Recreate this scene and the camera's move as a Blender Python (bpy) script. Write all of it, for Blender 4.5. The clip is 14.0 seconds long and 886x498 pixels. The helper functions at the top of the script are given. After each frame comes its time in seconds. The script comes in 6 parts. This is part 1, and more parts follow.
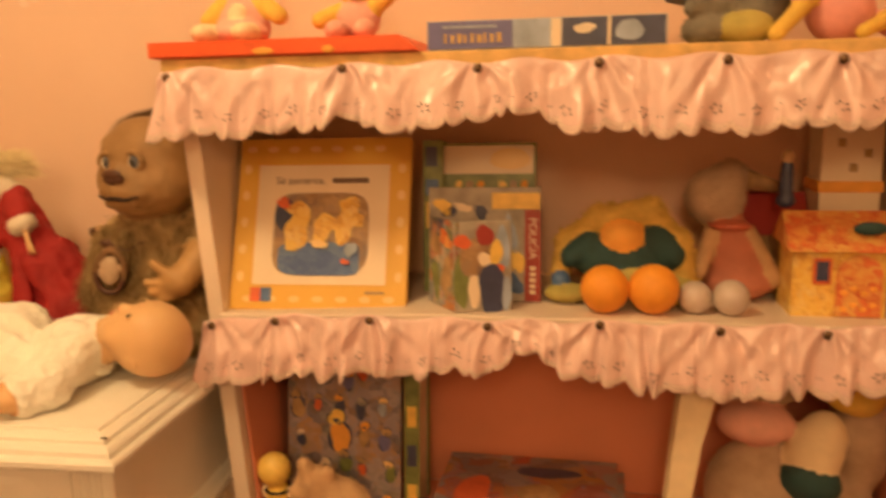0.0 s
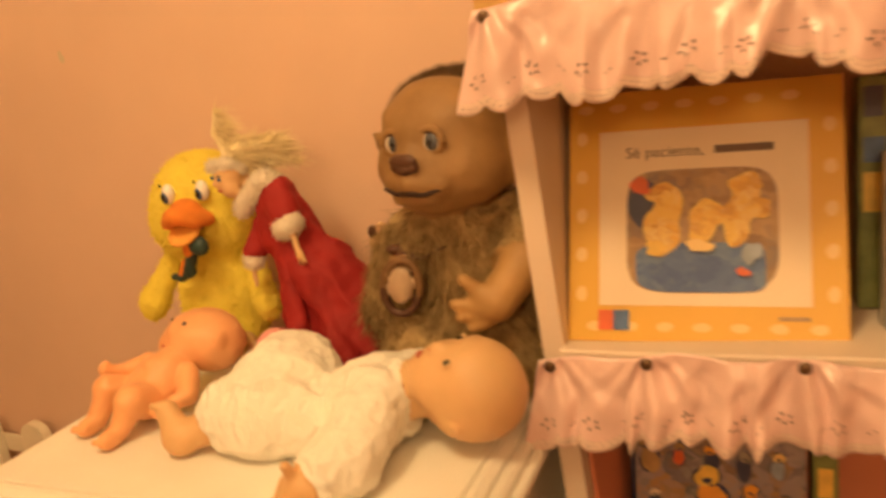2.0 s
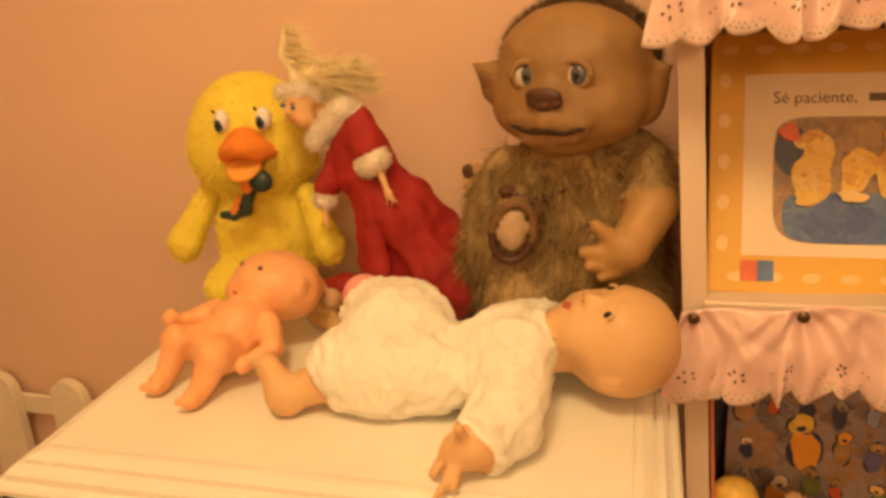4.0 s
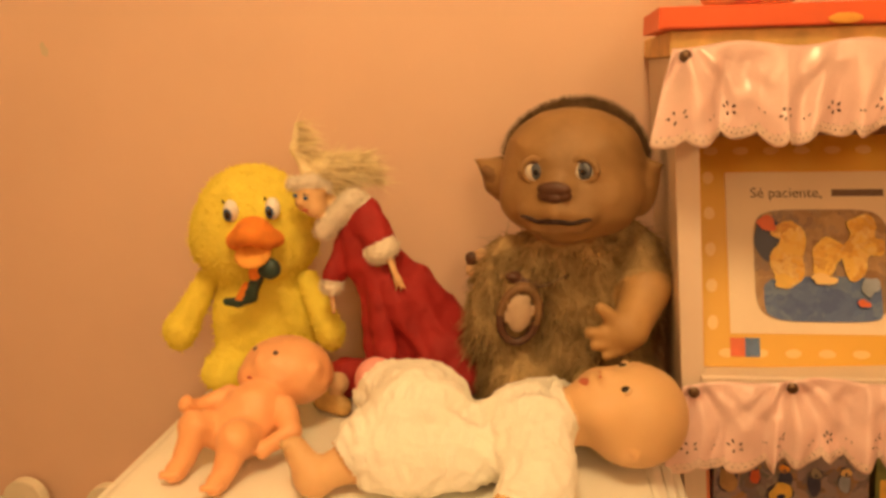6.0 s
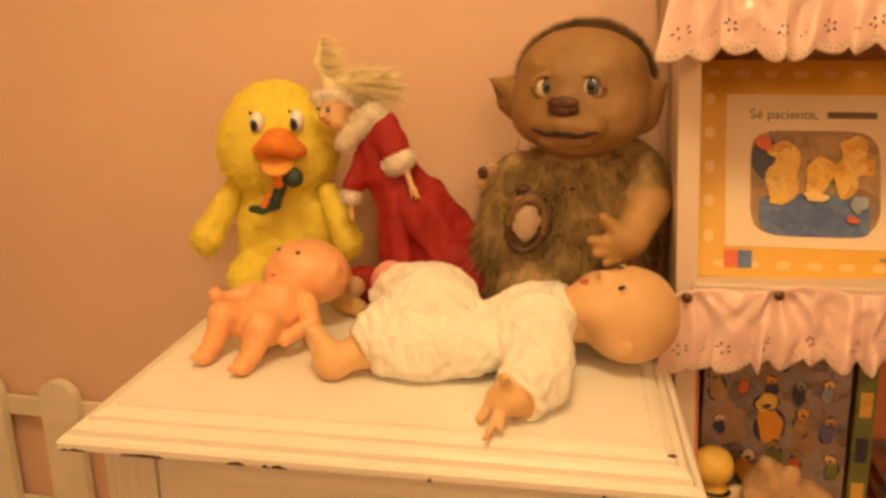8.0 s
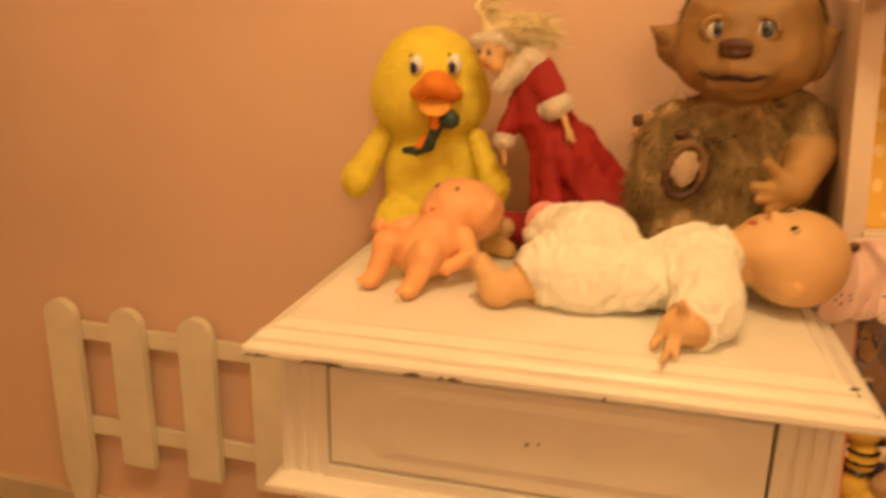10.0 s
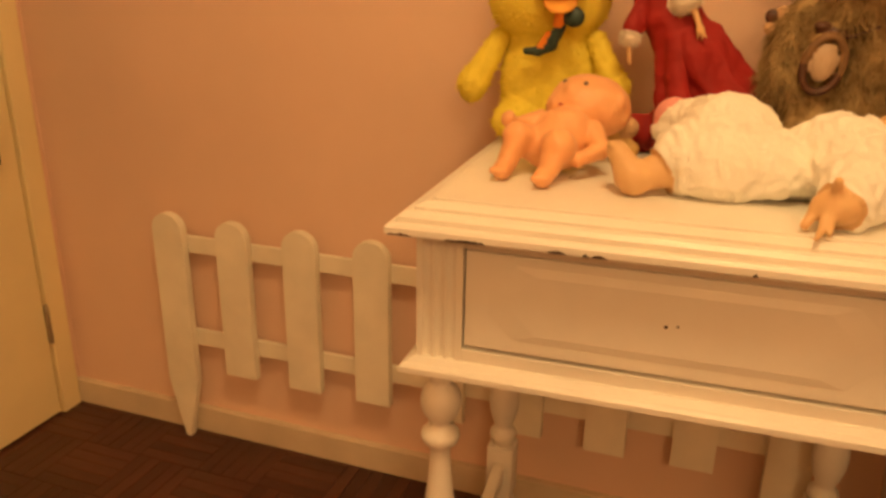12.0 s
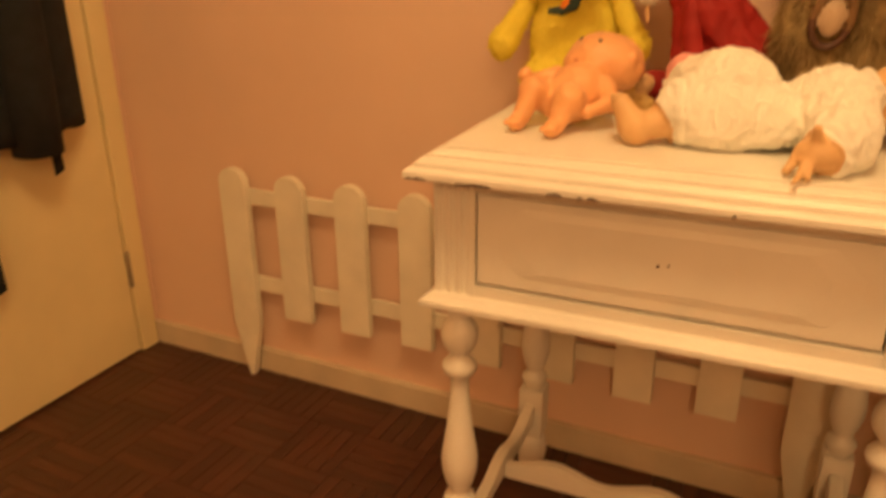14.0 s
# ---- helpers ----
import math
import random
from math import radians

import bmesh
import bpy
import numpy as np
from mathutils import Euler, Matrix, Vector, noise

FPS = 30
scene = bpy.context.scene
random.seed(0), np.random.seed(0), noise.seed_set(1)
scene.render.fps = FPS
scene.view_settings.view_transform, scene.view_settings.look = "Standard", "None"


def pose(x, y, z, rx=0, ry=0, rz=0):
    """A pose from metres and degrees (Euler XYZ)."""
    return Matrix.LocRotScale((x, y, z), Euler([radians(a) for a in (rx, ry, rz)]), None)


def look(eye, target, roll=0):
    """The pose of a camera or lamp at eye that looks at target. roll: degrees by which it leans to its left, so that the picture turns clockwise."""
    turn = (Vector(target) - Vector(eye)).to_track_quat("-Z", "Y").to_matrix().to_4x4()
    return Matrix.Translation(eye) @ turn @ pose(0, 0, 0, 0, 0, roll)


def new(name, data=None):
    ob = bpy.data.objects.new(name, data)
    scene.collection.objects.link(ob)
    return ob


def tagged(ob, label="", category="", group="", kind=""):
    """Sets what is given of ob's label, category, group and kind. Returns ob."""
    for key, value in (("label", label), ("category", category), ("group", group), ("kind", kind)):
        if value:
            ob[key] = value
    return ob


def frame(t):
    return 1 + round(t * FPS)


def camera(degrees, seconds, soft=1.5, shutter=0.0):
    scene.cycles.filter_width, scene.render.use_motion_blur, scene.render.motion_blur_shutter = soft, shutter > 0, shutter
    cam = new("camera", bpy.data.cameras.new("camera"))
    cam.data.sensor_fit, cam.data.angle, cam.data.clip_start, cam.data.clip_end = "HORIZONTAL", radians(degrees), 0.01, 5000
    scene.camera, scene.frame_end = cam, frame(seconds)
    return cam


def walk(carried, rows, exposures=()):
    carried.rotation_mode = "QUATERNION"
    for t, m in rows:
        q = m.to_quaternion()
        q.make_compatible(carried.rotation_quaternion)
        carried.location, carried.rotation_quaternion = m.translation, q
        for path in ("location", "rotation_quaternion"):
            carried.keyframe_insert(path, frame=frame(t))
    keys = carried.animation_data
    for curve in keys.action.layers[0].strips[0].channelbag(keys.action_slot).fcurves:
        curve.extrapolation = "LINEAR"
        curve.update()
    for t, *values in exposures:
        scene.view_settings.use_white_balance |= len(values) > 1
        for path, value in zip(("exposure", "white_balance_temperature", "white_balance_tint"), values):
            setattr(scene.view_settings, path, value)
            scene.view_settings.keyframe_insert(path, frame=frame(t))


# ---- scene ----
cam = camera(59.4, 14.0, soft=3.1, shutter=0.5)
PATH = [
    (0, (0.323, 0.127, 1.171), (-0.034, 2.06, 0.801), -1.1),
    (0.4, (0.279, 0.12, 1.19), (-0.195, 2.034, 0.858), -1.2),
    (0.5, (0.266, 0.113, 1.192), (-0.244, 2.02, 0.871), -1.3),
    (0.7, (0.258, 0.104, 1.203), (-0.377, 1.98, 0.917), -2.8),
    (1, (0.229, 0.116, 1.209), (-0.436, 1.978, 0.906), -2.8),
    (1.2, (0.207, 0.151, 1.205), (-0.503, 1.989, 0.864), -3.5),
    (1.5, (0.15, 0.255, 1.186), (-0.6, 2.063, 0.775), -2.8),
    (1.6, (0.128, 0.297, 1.169), (-0.584, 2.118, 0.747), -3.8),
    (2, (0.023, 0.429, 1.19), (-0.811, 2.176, 0.689), -6.8),
    (2.5, (-0.139, 0.502, 1.239), (-0.796, 2.284, 0.612), -8.2),
    (3, (-0.218, 0.527, 1.233), (-0.771, 2.304, 0.5), -3.8),
    (3.2, (-0.221, 0.51, 1.214), (-0.787, 2.269, 0.449), -3.3),
    (5.3, (-0.331, 0.297, 1.19), (-0.717, 2.199, 0.71), -1.2),
    (5.5, (-0.341, 0.313, 1.202), (-0.696, 2.219, 0.713), -0.9),
    (6, (-0.348, 0.327, 1.207), (-0.675, 2.247, 0.752), -1.4),
    (6.5, (-0.345, 0.314, 1.218), (-0.671, 2.241, 0.792), -0.9),
    (7, (-0.347, 0.292, 1.185), (-0.717, 2.188, 0.666), -1.0),
    (7.2, (-0.345, 0.283, 1.168), (-0.733, 2.166, 0.618), -0.6),
    (9.3, (-0.331, 0.228, 1.163), (-0.621, 2.124, 0.595), 1.1),
    (9.5, (-0.364, 0.223, 1.15), (-0.759, 2.102, 0.591), 0.7),
    (10, (-0.435, 0.192, 1.101), (-0.958, 2.035, 0.527), 1.1),
    (10.3, (-0.494, 0.154, 1.067), (-1.036, 1.968, 0.423), 2.0),
    (10.5, (-0.522, 0.143, 1.045), (-1.112, 1.932, 0.372), 1.9),
    (11, (-0.549, 0.134, 1.024), (-1.177, 1.908, 0.346), 1.8),
    (11.5, (-0.536, 0.131, 1.02), (-1.171, 1.9, 0.338), 0.3),
    (12, (-0.517, 0.13, 1.023), (-1.149, 1.903, 0.348), 0.8),
    (12.5, (-0.499, 0.118, 1.022), (-1.112, 1.895, 0.339), 0.2),
    (13, (-0.475, 0.104, 1.025), (-1.143, 1.864, 0.348), -0.9),
    (13.5, (-0.446, 0.097, 1.038), (-1.161, 1.853, 0.405), -0.1),
    (14, (-0.409, 0.073, 1.024), (-1.218, 1.741, 0.274), -0.5),
]
walk(cam, [(t, look(eye, target, roll)) for t, eye, target, roll in PATH], [(0, 0.02, 6150, 10), (1, 0.02, 6150, 10), (3, -0.07, 6550, 10), (7, -0.07, 6550, 10), (9.3, -0.03, 6450, 10), (10.5, -0.15, 6950, 14), (14, -0.13, 6950, 14)])

# world and light
world = bpy.data.worlds.new("room_world")
scene.world = world
world.use_nodes = True
world.node_tree.nodes["Background"].inputs[0].default_value = (1.0, 0.62, 0.32, 1)
world.node_tree.nodes["Background"].inputs[1].default_value = 0.02


def point_lamp(name, loc, watts, colour, size):
    data = bpy.data.lights.new(name, "POINT")
    data.energy, data.color, data.shadow_soft_size = watts, colour, size
    ob = new(name, data)
    ob.location = loc
    return ob


# Overhead bulb, out of view, for the light that falls from above.
point_lamp("unseen_room_lamp", (-0.42, 0.28, 2.34), 47, (1.0, 0.678, 0.300), 0.2)
# Added fill lamp, well below the ceiling and unseen, to brighten the shelf insides.
point_lamp("unseen_room_lamp", (0.35, -1.40, 1.92), 39, (1.0, 0.678, 0.300), 0.2)

# ---- materials ----


def mat(name, colour, rough=0.6, var=0.12, scale=14.0, bump=0.15, bscale=160.0, metal=0.0, sheen=0.0, spec=0.5, colour2=None, coat=0.0, dist=0.002, sss=0.0):
    m = bpy.data.materials.new(name)
    m.use_nodes = True
    nt = m.node_tree
    b = nt.nodes["Principled BSDF"]
    b.inputs["Roughness"].default_value = rough
    b.inputs["Metallic"].default_value = metal
    b.inputs["Specular IOR Level"].default_value = spec
    if sheen:
        b.inputs["Sheen Weight"].default_value = sheen
        b.inputs["Sheen Roughness"].default_value = 0.5
        b.inputs["Sheen Tint"].default_value = (*colour, 1)
    if coat:
        b.inputs["Coat Weight"].default_value = coat
        b.inputs["Coat Roughness"].default_value = 0.25
    if sss:
        b.inputs["Subsurface Weight"].default_value = sss
        b.inputs["Subsurface Radius"].default_value = (0.012, 0.006, 0.003)
        b.inputs["Subsurface Scale"].default_value = 0.5
    tc = nt.nodes.new("ShaderNodeTexCoord")
    n1 = nt.nodes.new("ShaderNodeTexNoise")
    n1.inputs["Scale"].default_value, n1.inputs["Detail"].default_value = scale, 6
    nt.links.new(tc.outputs["Object"], n1.inputs["Vector"])
    ramp = nt.nodes.new("ShaderNodeValToRGB")
    ramp.color_ramp.elements[0].position, ramp.color_ramp.elements[1].position = 0.32, 0.68
    c2 = colour2 or tuple(min(1, c * (1 + var)) for c in colour)
    ramp.color_ramp.elements[0].color = (*[c * (1 - var) for c in colour], 1)
    ramp.color_ramp.elements[1].color = (*c2, 1)
    nt.links.new(n1.outputs["Fac"], ramp.inputs["Fac"])
    nt.links.new(ramp.outputs["Color"], b.inputs["Base Color"])
    if bump:
        n2 = nt.nodes.new("ShaderNodeTexNoise")
        n2.inputs["Scale"].default_value, n2.inputs["Detail"].default_value = bscale, 4
        nt.links.new(tc.outputs["Object"], n2.inputs["Vector"])
        bp = nt.nodes.new("ShaderNodeBump")
        bp.inputs["Strength"].default_value, bp.inputs["Distance"].default_value = bump, dist
        nt.links.new(n2.outputs["Fac"], bp.inputs["Height"])
        nt.links.new(bp.outputs["Normal"], b.inputs["Normal"])
    return m


M_WALL = mat("pink_wall_paint", (0.83, 0.585, 0.45), 0.75, 0.04, 3.0, 0.25, 90, spec=0.25)
M_STENCIL = mat("stencil_paint", (0.86, 0.65, 0.535), 0.7, 0.05, 30)
M_CEIL = mat("ceiling_paint", (0.80, 0.76, 0.70), 0.85, 0.03)
M_SKIRT = mat("skirting_paint", (0.70, 0.58, 0.42), 0.5, 0.08, 9, 0.15, 60)
M_DOOR = mat("door_paint", (0.88, 0.74, 0.42), 0.5, 0.05, 5, 0.1, 60)
M_FENCE = mat("fence_paint", (0.88, 0.81, 0.66), 0.55, 0.06, 12, 0.25, 90)
M_WHITE = mat("table_paint", (0.89, 0.855, 0.775), 0.36, 0.05, 7, 0.2, 45, spec=0.5)
M_CHIP_GAP = mat("bare_wood_and_gap_shade", (0.06, 0.03, 0.018), 0.8, 0.3, 60)
M_SHELFW = mat("shelf_paint", (0.80, 0.66, 0.54), 0.5, 0.05, 8, 0.2, 60)
M_PINE = mat("bare_pine_edge", (0.74, 0.47, 0.16), 0.55, 0.2, 40, 0.2, 80)
M_CORAL = mat("coral_paint", (0.70, 0.26, 0.15), 0.6, 0.06, 6, 0.15, 70)
M_SALMON = mat("salmon_paint", (0.90, 0.59, 0.43), 0.65, 0.06, 5, 0.15, 70)
M_SATIN = mat("pink_satin", (0.92, 0.655, 0.615), 0.30, 0.06, 25, 0.2, 60, spec=0.9, dist=0.006, coat=0.3)
M_LACE = mat("lace_edge", (0.90, 0.70, 0.62), 0.5, 0.06, 60, 0.4, 900, sheen=0.3)


def sheer(m, share):
    """Thin cloth: a share of the light goes through it."""
    nt = m.node_tree
    b = nt.nodes["Principled BSDF"]
    out = nt.nodes["Material Output"]
    tr = nt.nodes.new("ShaderNodeBsdfTranslucent")
    nt.links.new(b.inputs["Base Color"].links[0].from_socket, tr.inputs["Color"])
    mix = nt.nodes.new("ShaderNodeMixShader")
    mix.inputs[0].default_value = share
    nt.links.new(b.outputs[0], mix.inputs[1])
    nt.links.new(tr.outputs[0], mix.inputs[2])
    nt.links.new(mix.outputs[0], out.inputs["Surface"])


sheer(M_SATIN, 0.14)
sheer(M_LACE, 0.2)
M_EYELET = mat("eyelet_hole", (0.13, 0.05, 0.04), 0.9, 0.2, 40, 0)
M_TACK = mat("tack_metal", (0.16, 0.10, 0.06), 0.35, 0.2, 90, 0.1, metal=0.8)
M_DUCK = mat("yellow_plush", (0.90, 0.75, 0.10), 0.95, 0.05, 55, 0.6, 330, sheen=0.6, dist=0.005)
M_BEAK = mat("orange_felt", (0.80, 0.25, 0.03), 0.8, 0.1, 40, 0.3, 300, sheen=0.3)
M_BEAKIN = mat("light_orange_felt", (0.85, 0.40, 0.07), 0.8, 0.1, 40, 0.3, 300)
M_EYEW = mat("eye_white", (0.85, 0.85, 0.82), 0.2, 0.02, 20, 0, coat=0.5)
M_EYEC = mat("dull_eye_white", (0.68, 0.62, 0.52), 0.3, 0.05, 20, 0, coat=0.4)
M_EYEB = mat("eye_blue", (0.06, 0.13, 0.30), 0.2, 0.1, 60, 0, coat=0.5)
M_BLACK = mat("black_plastic", (0.012, 0.012, 0.014), 0.25, 0.1, 40, 0)
M_BOW = mat("dark_green_ribbon", (0.025, 0.06, 0.055), 0.5, 0.3, 80, 0.2)
M_RED = mat("red_velvet", (0.30, 0.010, 0.009), 0.75, 0.15, 22, 0.5, 70, sheen=0.5, dist=0.004)
M_FLUFF = mat("white_fluff", (0.86, 0.78, 0.66), 0.95, 0.08, 60, 0.8, 350, dist=0.004)
M_HAIR = mat("blonde_hair", (0.93, 0.80, 0.52), 0.5, 0.1, 70, 0.3, 300)
M_SKIN = mat("doll_vinyl", (0.74, 0.475, 0.235), 0.5, 0.05, 14, 0.08, 120, sss=0.1)
M_PEACH = mat("peach_vinyl", (0.87, 0.455, 0.215), 0.45, 0.05, 14, 0.08, 120, sss=0.1)
M_LIP = mat("lip_paint", (0.55, 0.14, 0.08), 0.45, 0.1, 60, 0)
M_SUIT = mat("white_cotton", (0.90, 0.88, 0.80), 0.85, 0.04, 20, 0.5, 55, sheen=0.2, dist=0.006)
M_TROLL = mat("brown_rubber_face", (0.305, 0.172, 0.064), 0.58, 0.16, 22, 0.25, 90)
M_TROLLD = mat("dark_rubber", (0.085, 0.032, 0.016), 0.5, 0.2, 40, 0.1)
M_MOUTH = mat("dark_mouth", (0.035, 0.014, 0.009), 0.7, 0.2, 40, 0)
# Face brown darkened for the ear's inner shade; also the pendant's upper ring.
M_TROLLI = mat("hollow_shade_and_ring_rubber", (0.20, 0.105, 0.042), 0.6, 0.2, 40, 0.2, 90)
M_FUR = mat("brown_fur", (0.31, 0.20, 0.080), 0.9, 0.3, 24, 0.8, 180, dist=0.006, colour2=(0.53, 0.37, 0.172))
M_FURD = mat("dark_fur", (0.13, 0.075, 0.035), 0.9, 0.3, 34, 0.6, 180)
M_PALM = mat("tan_rubber_hand", (0.46, 0.27, 0.10), 0.55, 0.1, 30, 0.15, 90)
M_GOLD = mat("gold_fabric", (0.60, 0.38, 0.13), 0.5, 0.2, 60, 0.3)
M_PINKF = mat("pink_fabric", (0.80, 0.36, 0.33), 0.8, 0.08, 40, 0.4, 200)
M_PALEP = mat("pale_pink_fabric", (0.82, 0.44, 0.36), 0.85, 0.08, 40, 0.4, 200)
M_CREAMF = mat("cream_fabric", (0.86, 0.70, 0.46), 0.85, 0.06, 40, 0.4, 200)
M_YELF = mat("yellow_fabric", (0.78, 0.52, 0.09), 0.85, 0.12, 40, 0.4, 200)
M_YARN = mat("yellow_wool_hair", (0.66, 0.44, 0.10), 0.9, 0.15, 60, 0.5, 260, sheen=0.3)
M_OLIVE = mat("olive_fabric", (0.46, 0.38, 0.10), 0.85, 0.12, 40, 0.4, 200)
M_TEAL = mat("teal_fabric", (0.025, 0.07, 0.075), 0.8, 0.15, 40, 0.4, 200)
M_DUSK = mat("dusky_pink_fabric", (0.54, 0.20, 0.13), 0.85, 0.1, 40, 0.4, 200)
M_TAUPE = mat("taupe_plush", (0.50, 0.36, 0.25), 0.9, 0.12, 40, 0.5, 200, sheen=0.3)
M_NIPP = mat("tan_plastic", (0.48, 0.35, 0.24), 0.5, 0.1, 40, 0.1)
M_GREYF = mat("grey_plush", (0.22, 0.20, 0.16), 0.9, 0.15, 40, 0.6, 200, sheen=0.3)
M_BEIGE = mat("beige_plush", (0.58, 0.37, 0.20), 0.9, 0.12, 40, 0.6, 200, sheen=0.3)
M_ORANGE = mat("orange_foam", (0.86, 0.34, 0.025), 0.6, 0.06, 50, 0.25, 240)
M_MARBLE = mat("pale_marbled_ball", (0.72, 0.60, 0.50), 0.4, 0.25, 60, 0.1, colour2=(0.60, 0.50, 0.46))
M_ORED = mat("orange_red_card", (0.84, 0.13, 0.03), 0.45, 0.05, 20, 0.1)
M_BKYEL = mat("book_yellow", (0.76, 0.45, 0.07), 0.4, 0.04, 12, 0.05)
M_BKCREAM = mat("book_cream", (0.84, 0.70, 0.52), 0.4, 0.04, 12, 0.05)
M_BKDOT = mat("book_pale_dot", (0.86, 0.62, 0.26), 0.4, 0.03, 20, 0)
M_BKBLUE = mat("book_blue", (0.08, 0.16, 0.36), 0.4, 0.2, 60, 0.05)
M_BKMID = mat("book_brown_picture", (0.42, 0.27, 0.13), 0.4, 0.3, 45, 0.05)
M_BKPIC = mat("book_picture_yellow", (0.85, 0.58, 0.12), 0.4, 0.12, 60, 0.0)
M_BKRED = mat("book_picture_red", (0.70, 0.14, 0.05), 0.4, 0.1, 60, 0.0)
M_BKNAVY = mat("book_navy", (0.05, 0.06, 0.13), 0.4, 0.15, 60, 0.0)
M_INK = mat("printed_ink", (0.16, 0.10, 0.08), 0.5, 0.05, 20, 0)
M_PAPER = mat("paper_pages", (0.80, 0.70, 0.54), 0.8, 0.08, 90, 0.4, 300)
M_BKGREEN = mat("book_green", (0.20, 0.24, 0.08), 0.4, 0.25, 50, 0.05)
M_BKMAROON = mat("book_maroon", (0.34, 0.04, 0.035), 0.4, 0.08, 30, 0.05)
M_BKSKY = mat("book_sky", (0.38, 0.34, 0.28), 0.4, 0.25, 40, 0.05)
M_BKLAV = mat("book_blue_spine", (0.15, 0.15, 0.36), 0.4, 0.12, 30, 0.05)
M_BKPALE = mat("book_pale_blue", (0.36, 0.43, 0.56), 0.4, 0.25, 30, 0.05)
M_COAT = mat("black_wool", (0.010, 0.013, 0.014), 0.9, 0.3, 30, 0.5, 220)
M_STEEL = mat("hinge_steel", (0.45, 0.38, 0.26), 0.4, 0.1, 40, 0.1, metal=0.7)
M_PURPLE = mat("dark_purple_cloth", (0.035, 0.014, 0.03), 0.85, 0.3, 30, 0.4)
M_TROLLEYE = mat("grey_blue_iris", (0.085, 0.095, 0.12), 0.2, 0.2, 80, 0, coat=0.5)


def art_mat(name, colours, scale, rough=0.4):
    """A busy printed picture: small crooked patches in a few inks, softened by a second, finer scatter."""
    m = bpy.data.materials.new(name)
    m.use_nodes = True
    nt = m.node_tree
    b = nt.nodes["Principled BSDF"]
    b.inputs["Roughness"].default_value = rough
    tc = nt.nodes.new("ShaderNodeTexCoord")
    nz = nt.nodes.new("ShaderNodeTexNoise")
    nz.inputs["Scale"].default_value, nz.inputs["Detail"].default_value = scale * 1.3, 4
    nt.links.new(tc.outputs["Object"], nz.inputs["Vector"])
    warp = nt.nodes.new("ShaderNodeVectorMath")
    warp.operation = "MULTIPLY_ADD"
    warp.inputs[1].default_value = (1.6 / scale,) * 3
    nt.links.new(nz.outputs["Color"], warp.inputs[0])
    nt.links.new(tc.outputs["Object"], warp.inputs[2])
    layers = []
    for k, s in enumerate((1.0, 2.7)):
        vo = nt.nodes.new("ShaderNodeTexVoronoi")
        vo.inputs["Scale"].default_value = scale * s
        nt.links.new(warp.outputs["Vector"], vo.inputs["Vector"])
        sep = nt.nodes.new("ShaderNodeSeparateColor")
        nt.links.new(vo.outputs["Color"], sep.inputs["Color"])
        ramp = nt.nodes.new("ShaderNodeValToRGB")
        ramp.color_ramp.interpolation = "CONSTANT"
        n = len(colours)
        for i, c in enumerate(colours):
            e = ramp.color_ramp.elements[i] if i < 2 else ramp.color_ramp.elements.new(i / n)
            e.position = i / n
            e.color = (*colours[(i + 2 * k) % n], 1)
        nt.links.new(sep.outputs["Red"], ramp.inputs["Fac"])
        layers.append(ramp.outputs["Color"])
    mix = nt.nodes.new("ShaderNodeMix")
    mix.data_type = "RGBA"
    mix.inputs[0].default_value = 0.4
    nt.links.new(layers[0], mix.inputs[6])
    nt.links.new(layers[1], mix.inputs[7])
    nt.links.new(mix.outputs[2], b.inputs["Base Color"])
    return m


M_ARTCOMIC = art_mat("comic_print", [(0.30, 0.26, 0.29), (0.34, 0.28, 0.30), (0.12, 0.11, 0.15), (0.34, 0.22, 0.15), (0.36, 0.31, 0.34), (0.44, 0.26, 0.14), (0.24, 0.24, 0.22), (0.40, 0.33, 0.32)], 30)
M_ARTBOARD = art_mat("board_book_print", [(0.28, 0.30, 0.24), (0.50, 0.30, 0.08), (0.16, 0.20, 0.10), (0.30, 0.30, 0.34), (0.48, 0.14, 0.06), (0.07, 0.08, 0.16), (0.55, 0.46, 0.34), (0.22, 0.26, 0.22)], 38)
M_ARTMAG = art_mat("magazine_print", [(0.20, 0.15, 0.14), (0.42, 0.08, 0.05), (0.26, 0.24, 0.28), (0.45, 0.22, 0.07), (0.14, 0.12, 0.12), (0.34, 0.30, 0.28)], 14, 0.3)
M_ARTGOLD = art_mat("golden_print", [(0.85, 0.56, 0.11), (0.80, 0.46, 0.08), (0.86, 0.64, 0.22), (0.62, 0.30, 0.06), (0.85, 0.58, 0.12)], 70)
M_ARTBLUE = art_mat("blue_print", [(0.09, 0.16, 0.38), (0.06, 0.11, 0.30), (0.14, 0.22, 0.40), (0.08, 0.14, 0.34)], 50)
M_ARTROOF = art_mat("roof_print", [(0.72, 0.17, 0.05), (0.75, 0.32, 0.08), (0.60, 0.12, 0.04), (0.78, 0.45, 0.12)], 70)
M_ARTBROWN = art_mat("brown_print", [(0.40, 0.25, 0.12), (0.30, 0.17, 0.09), (0.50, 0.33, 0.17), (0.25, 0.18, 0.14)], 40)


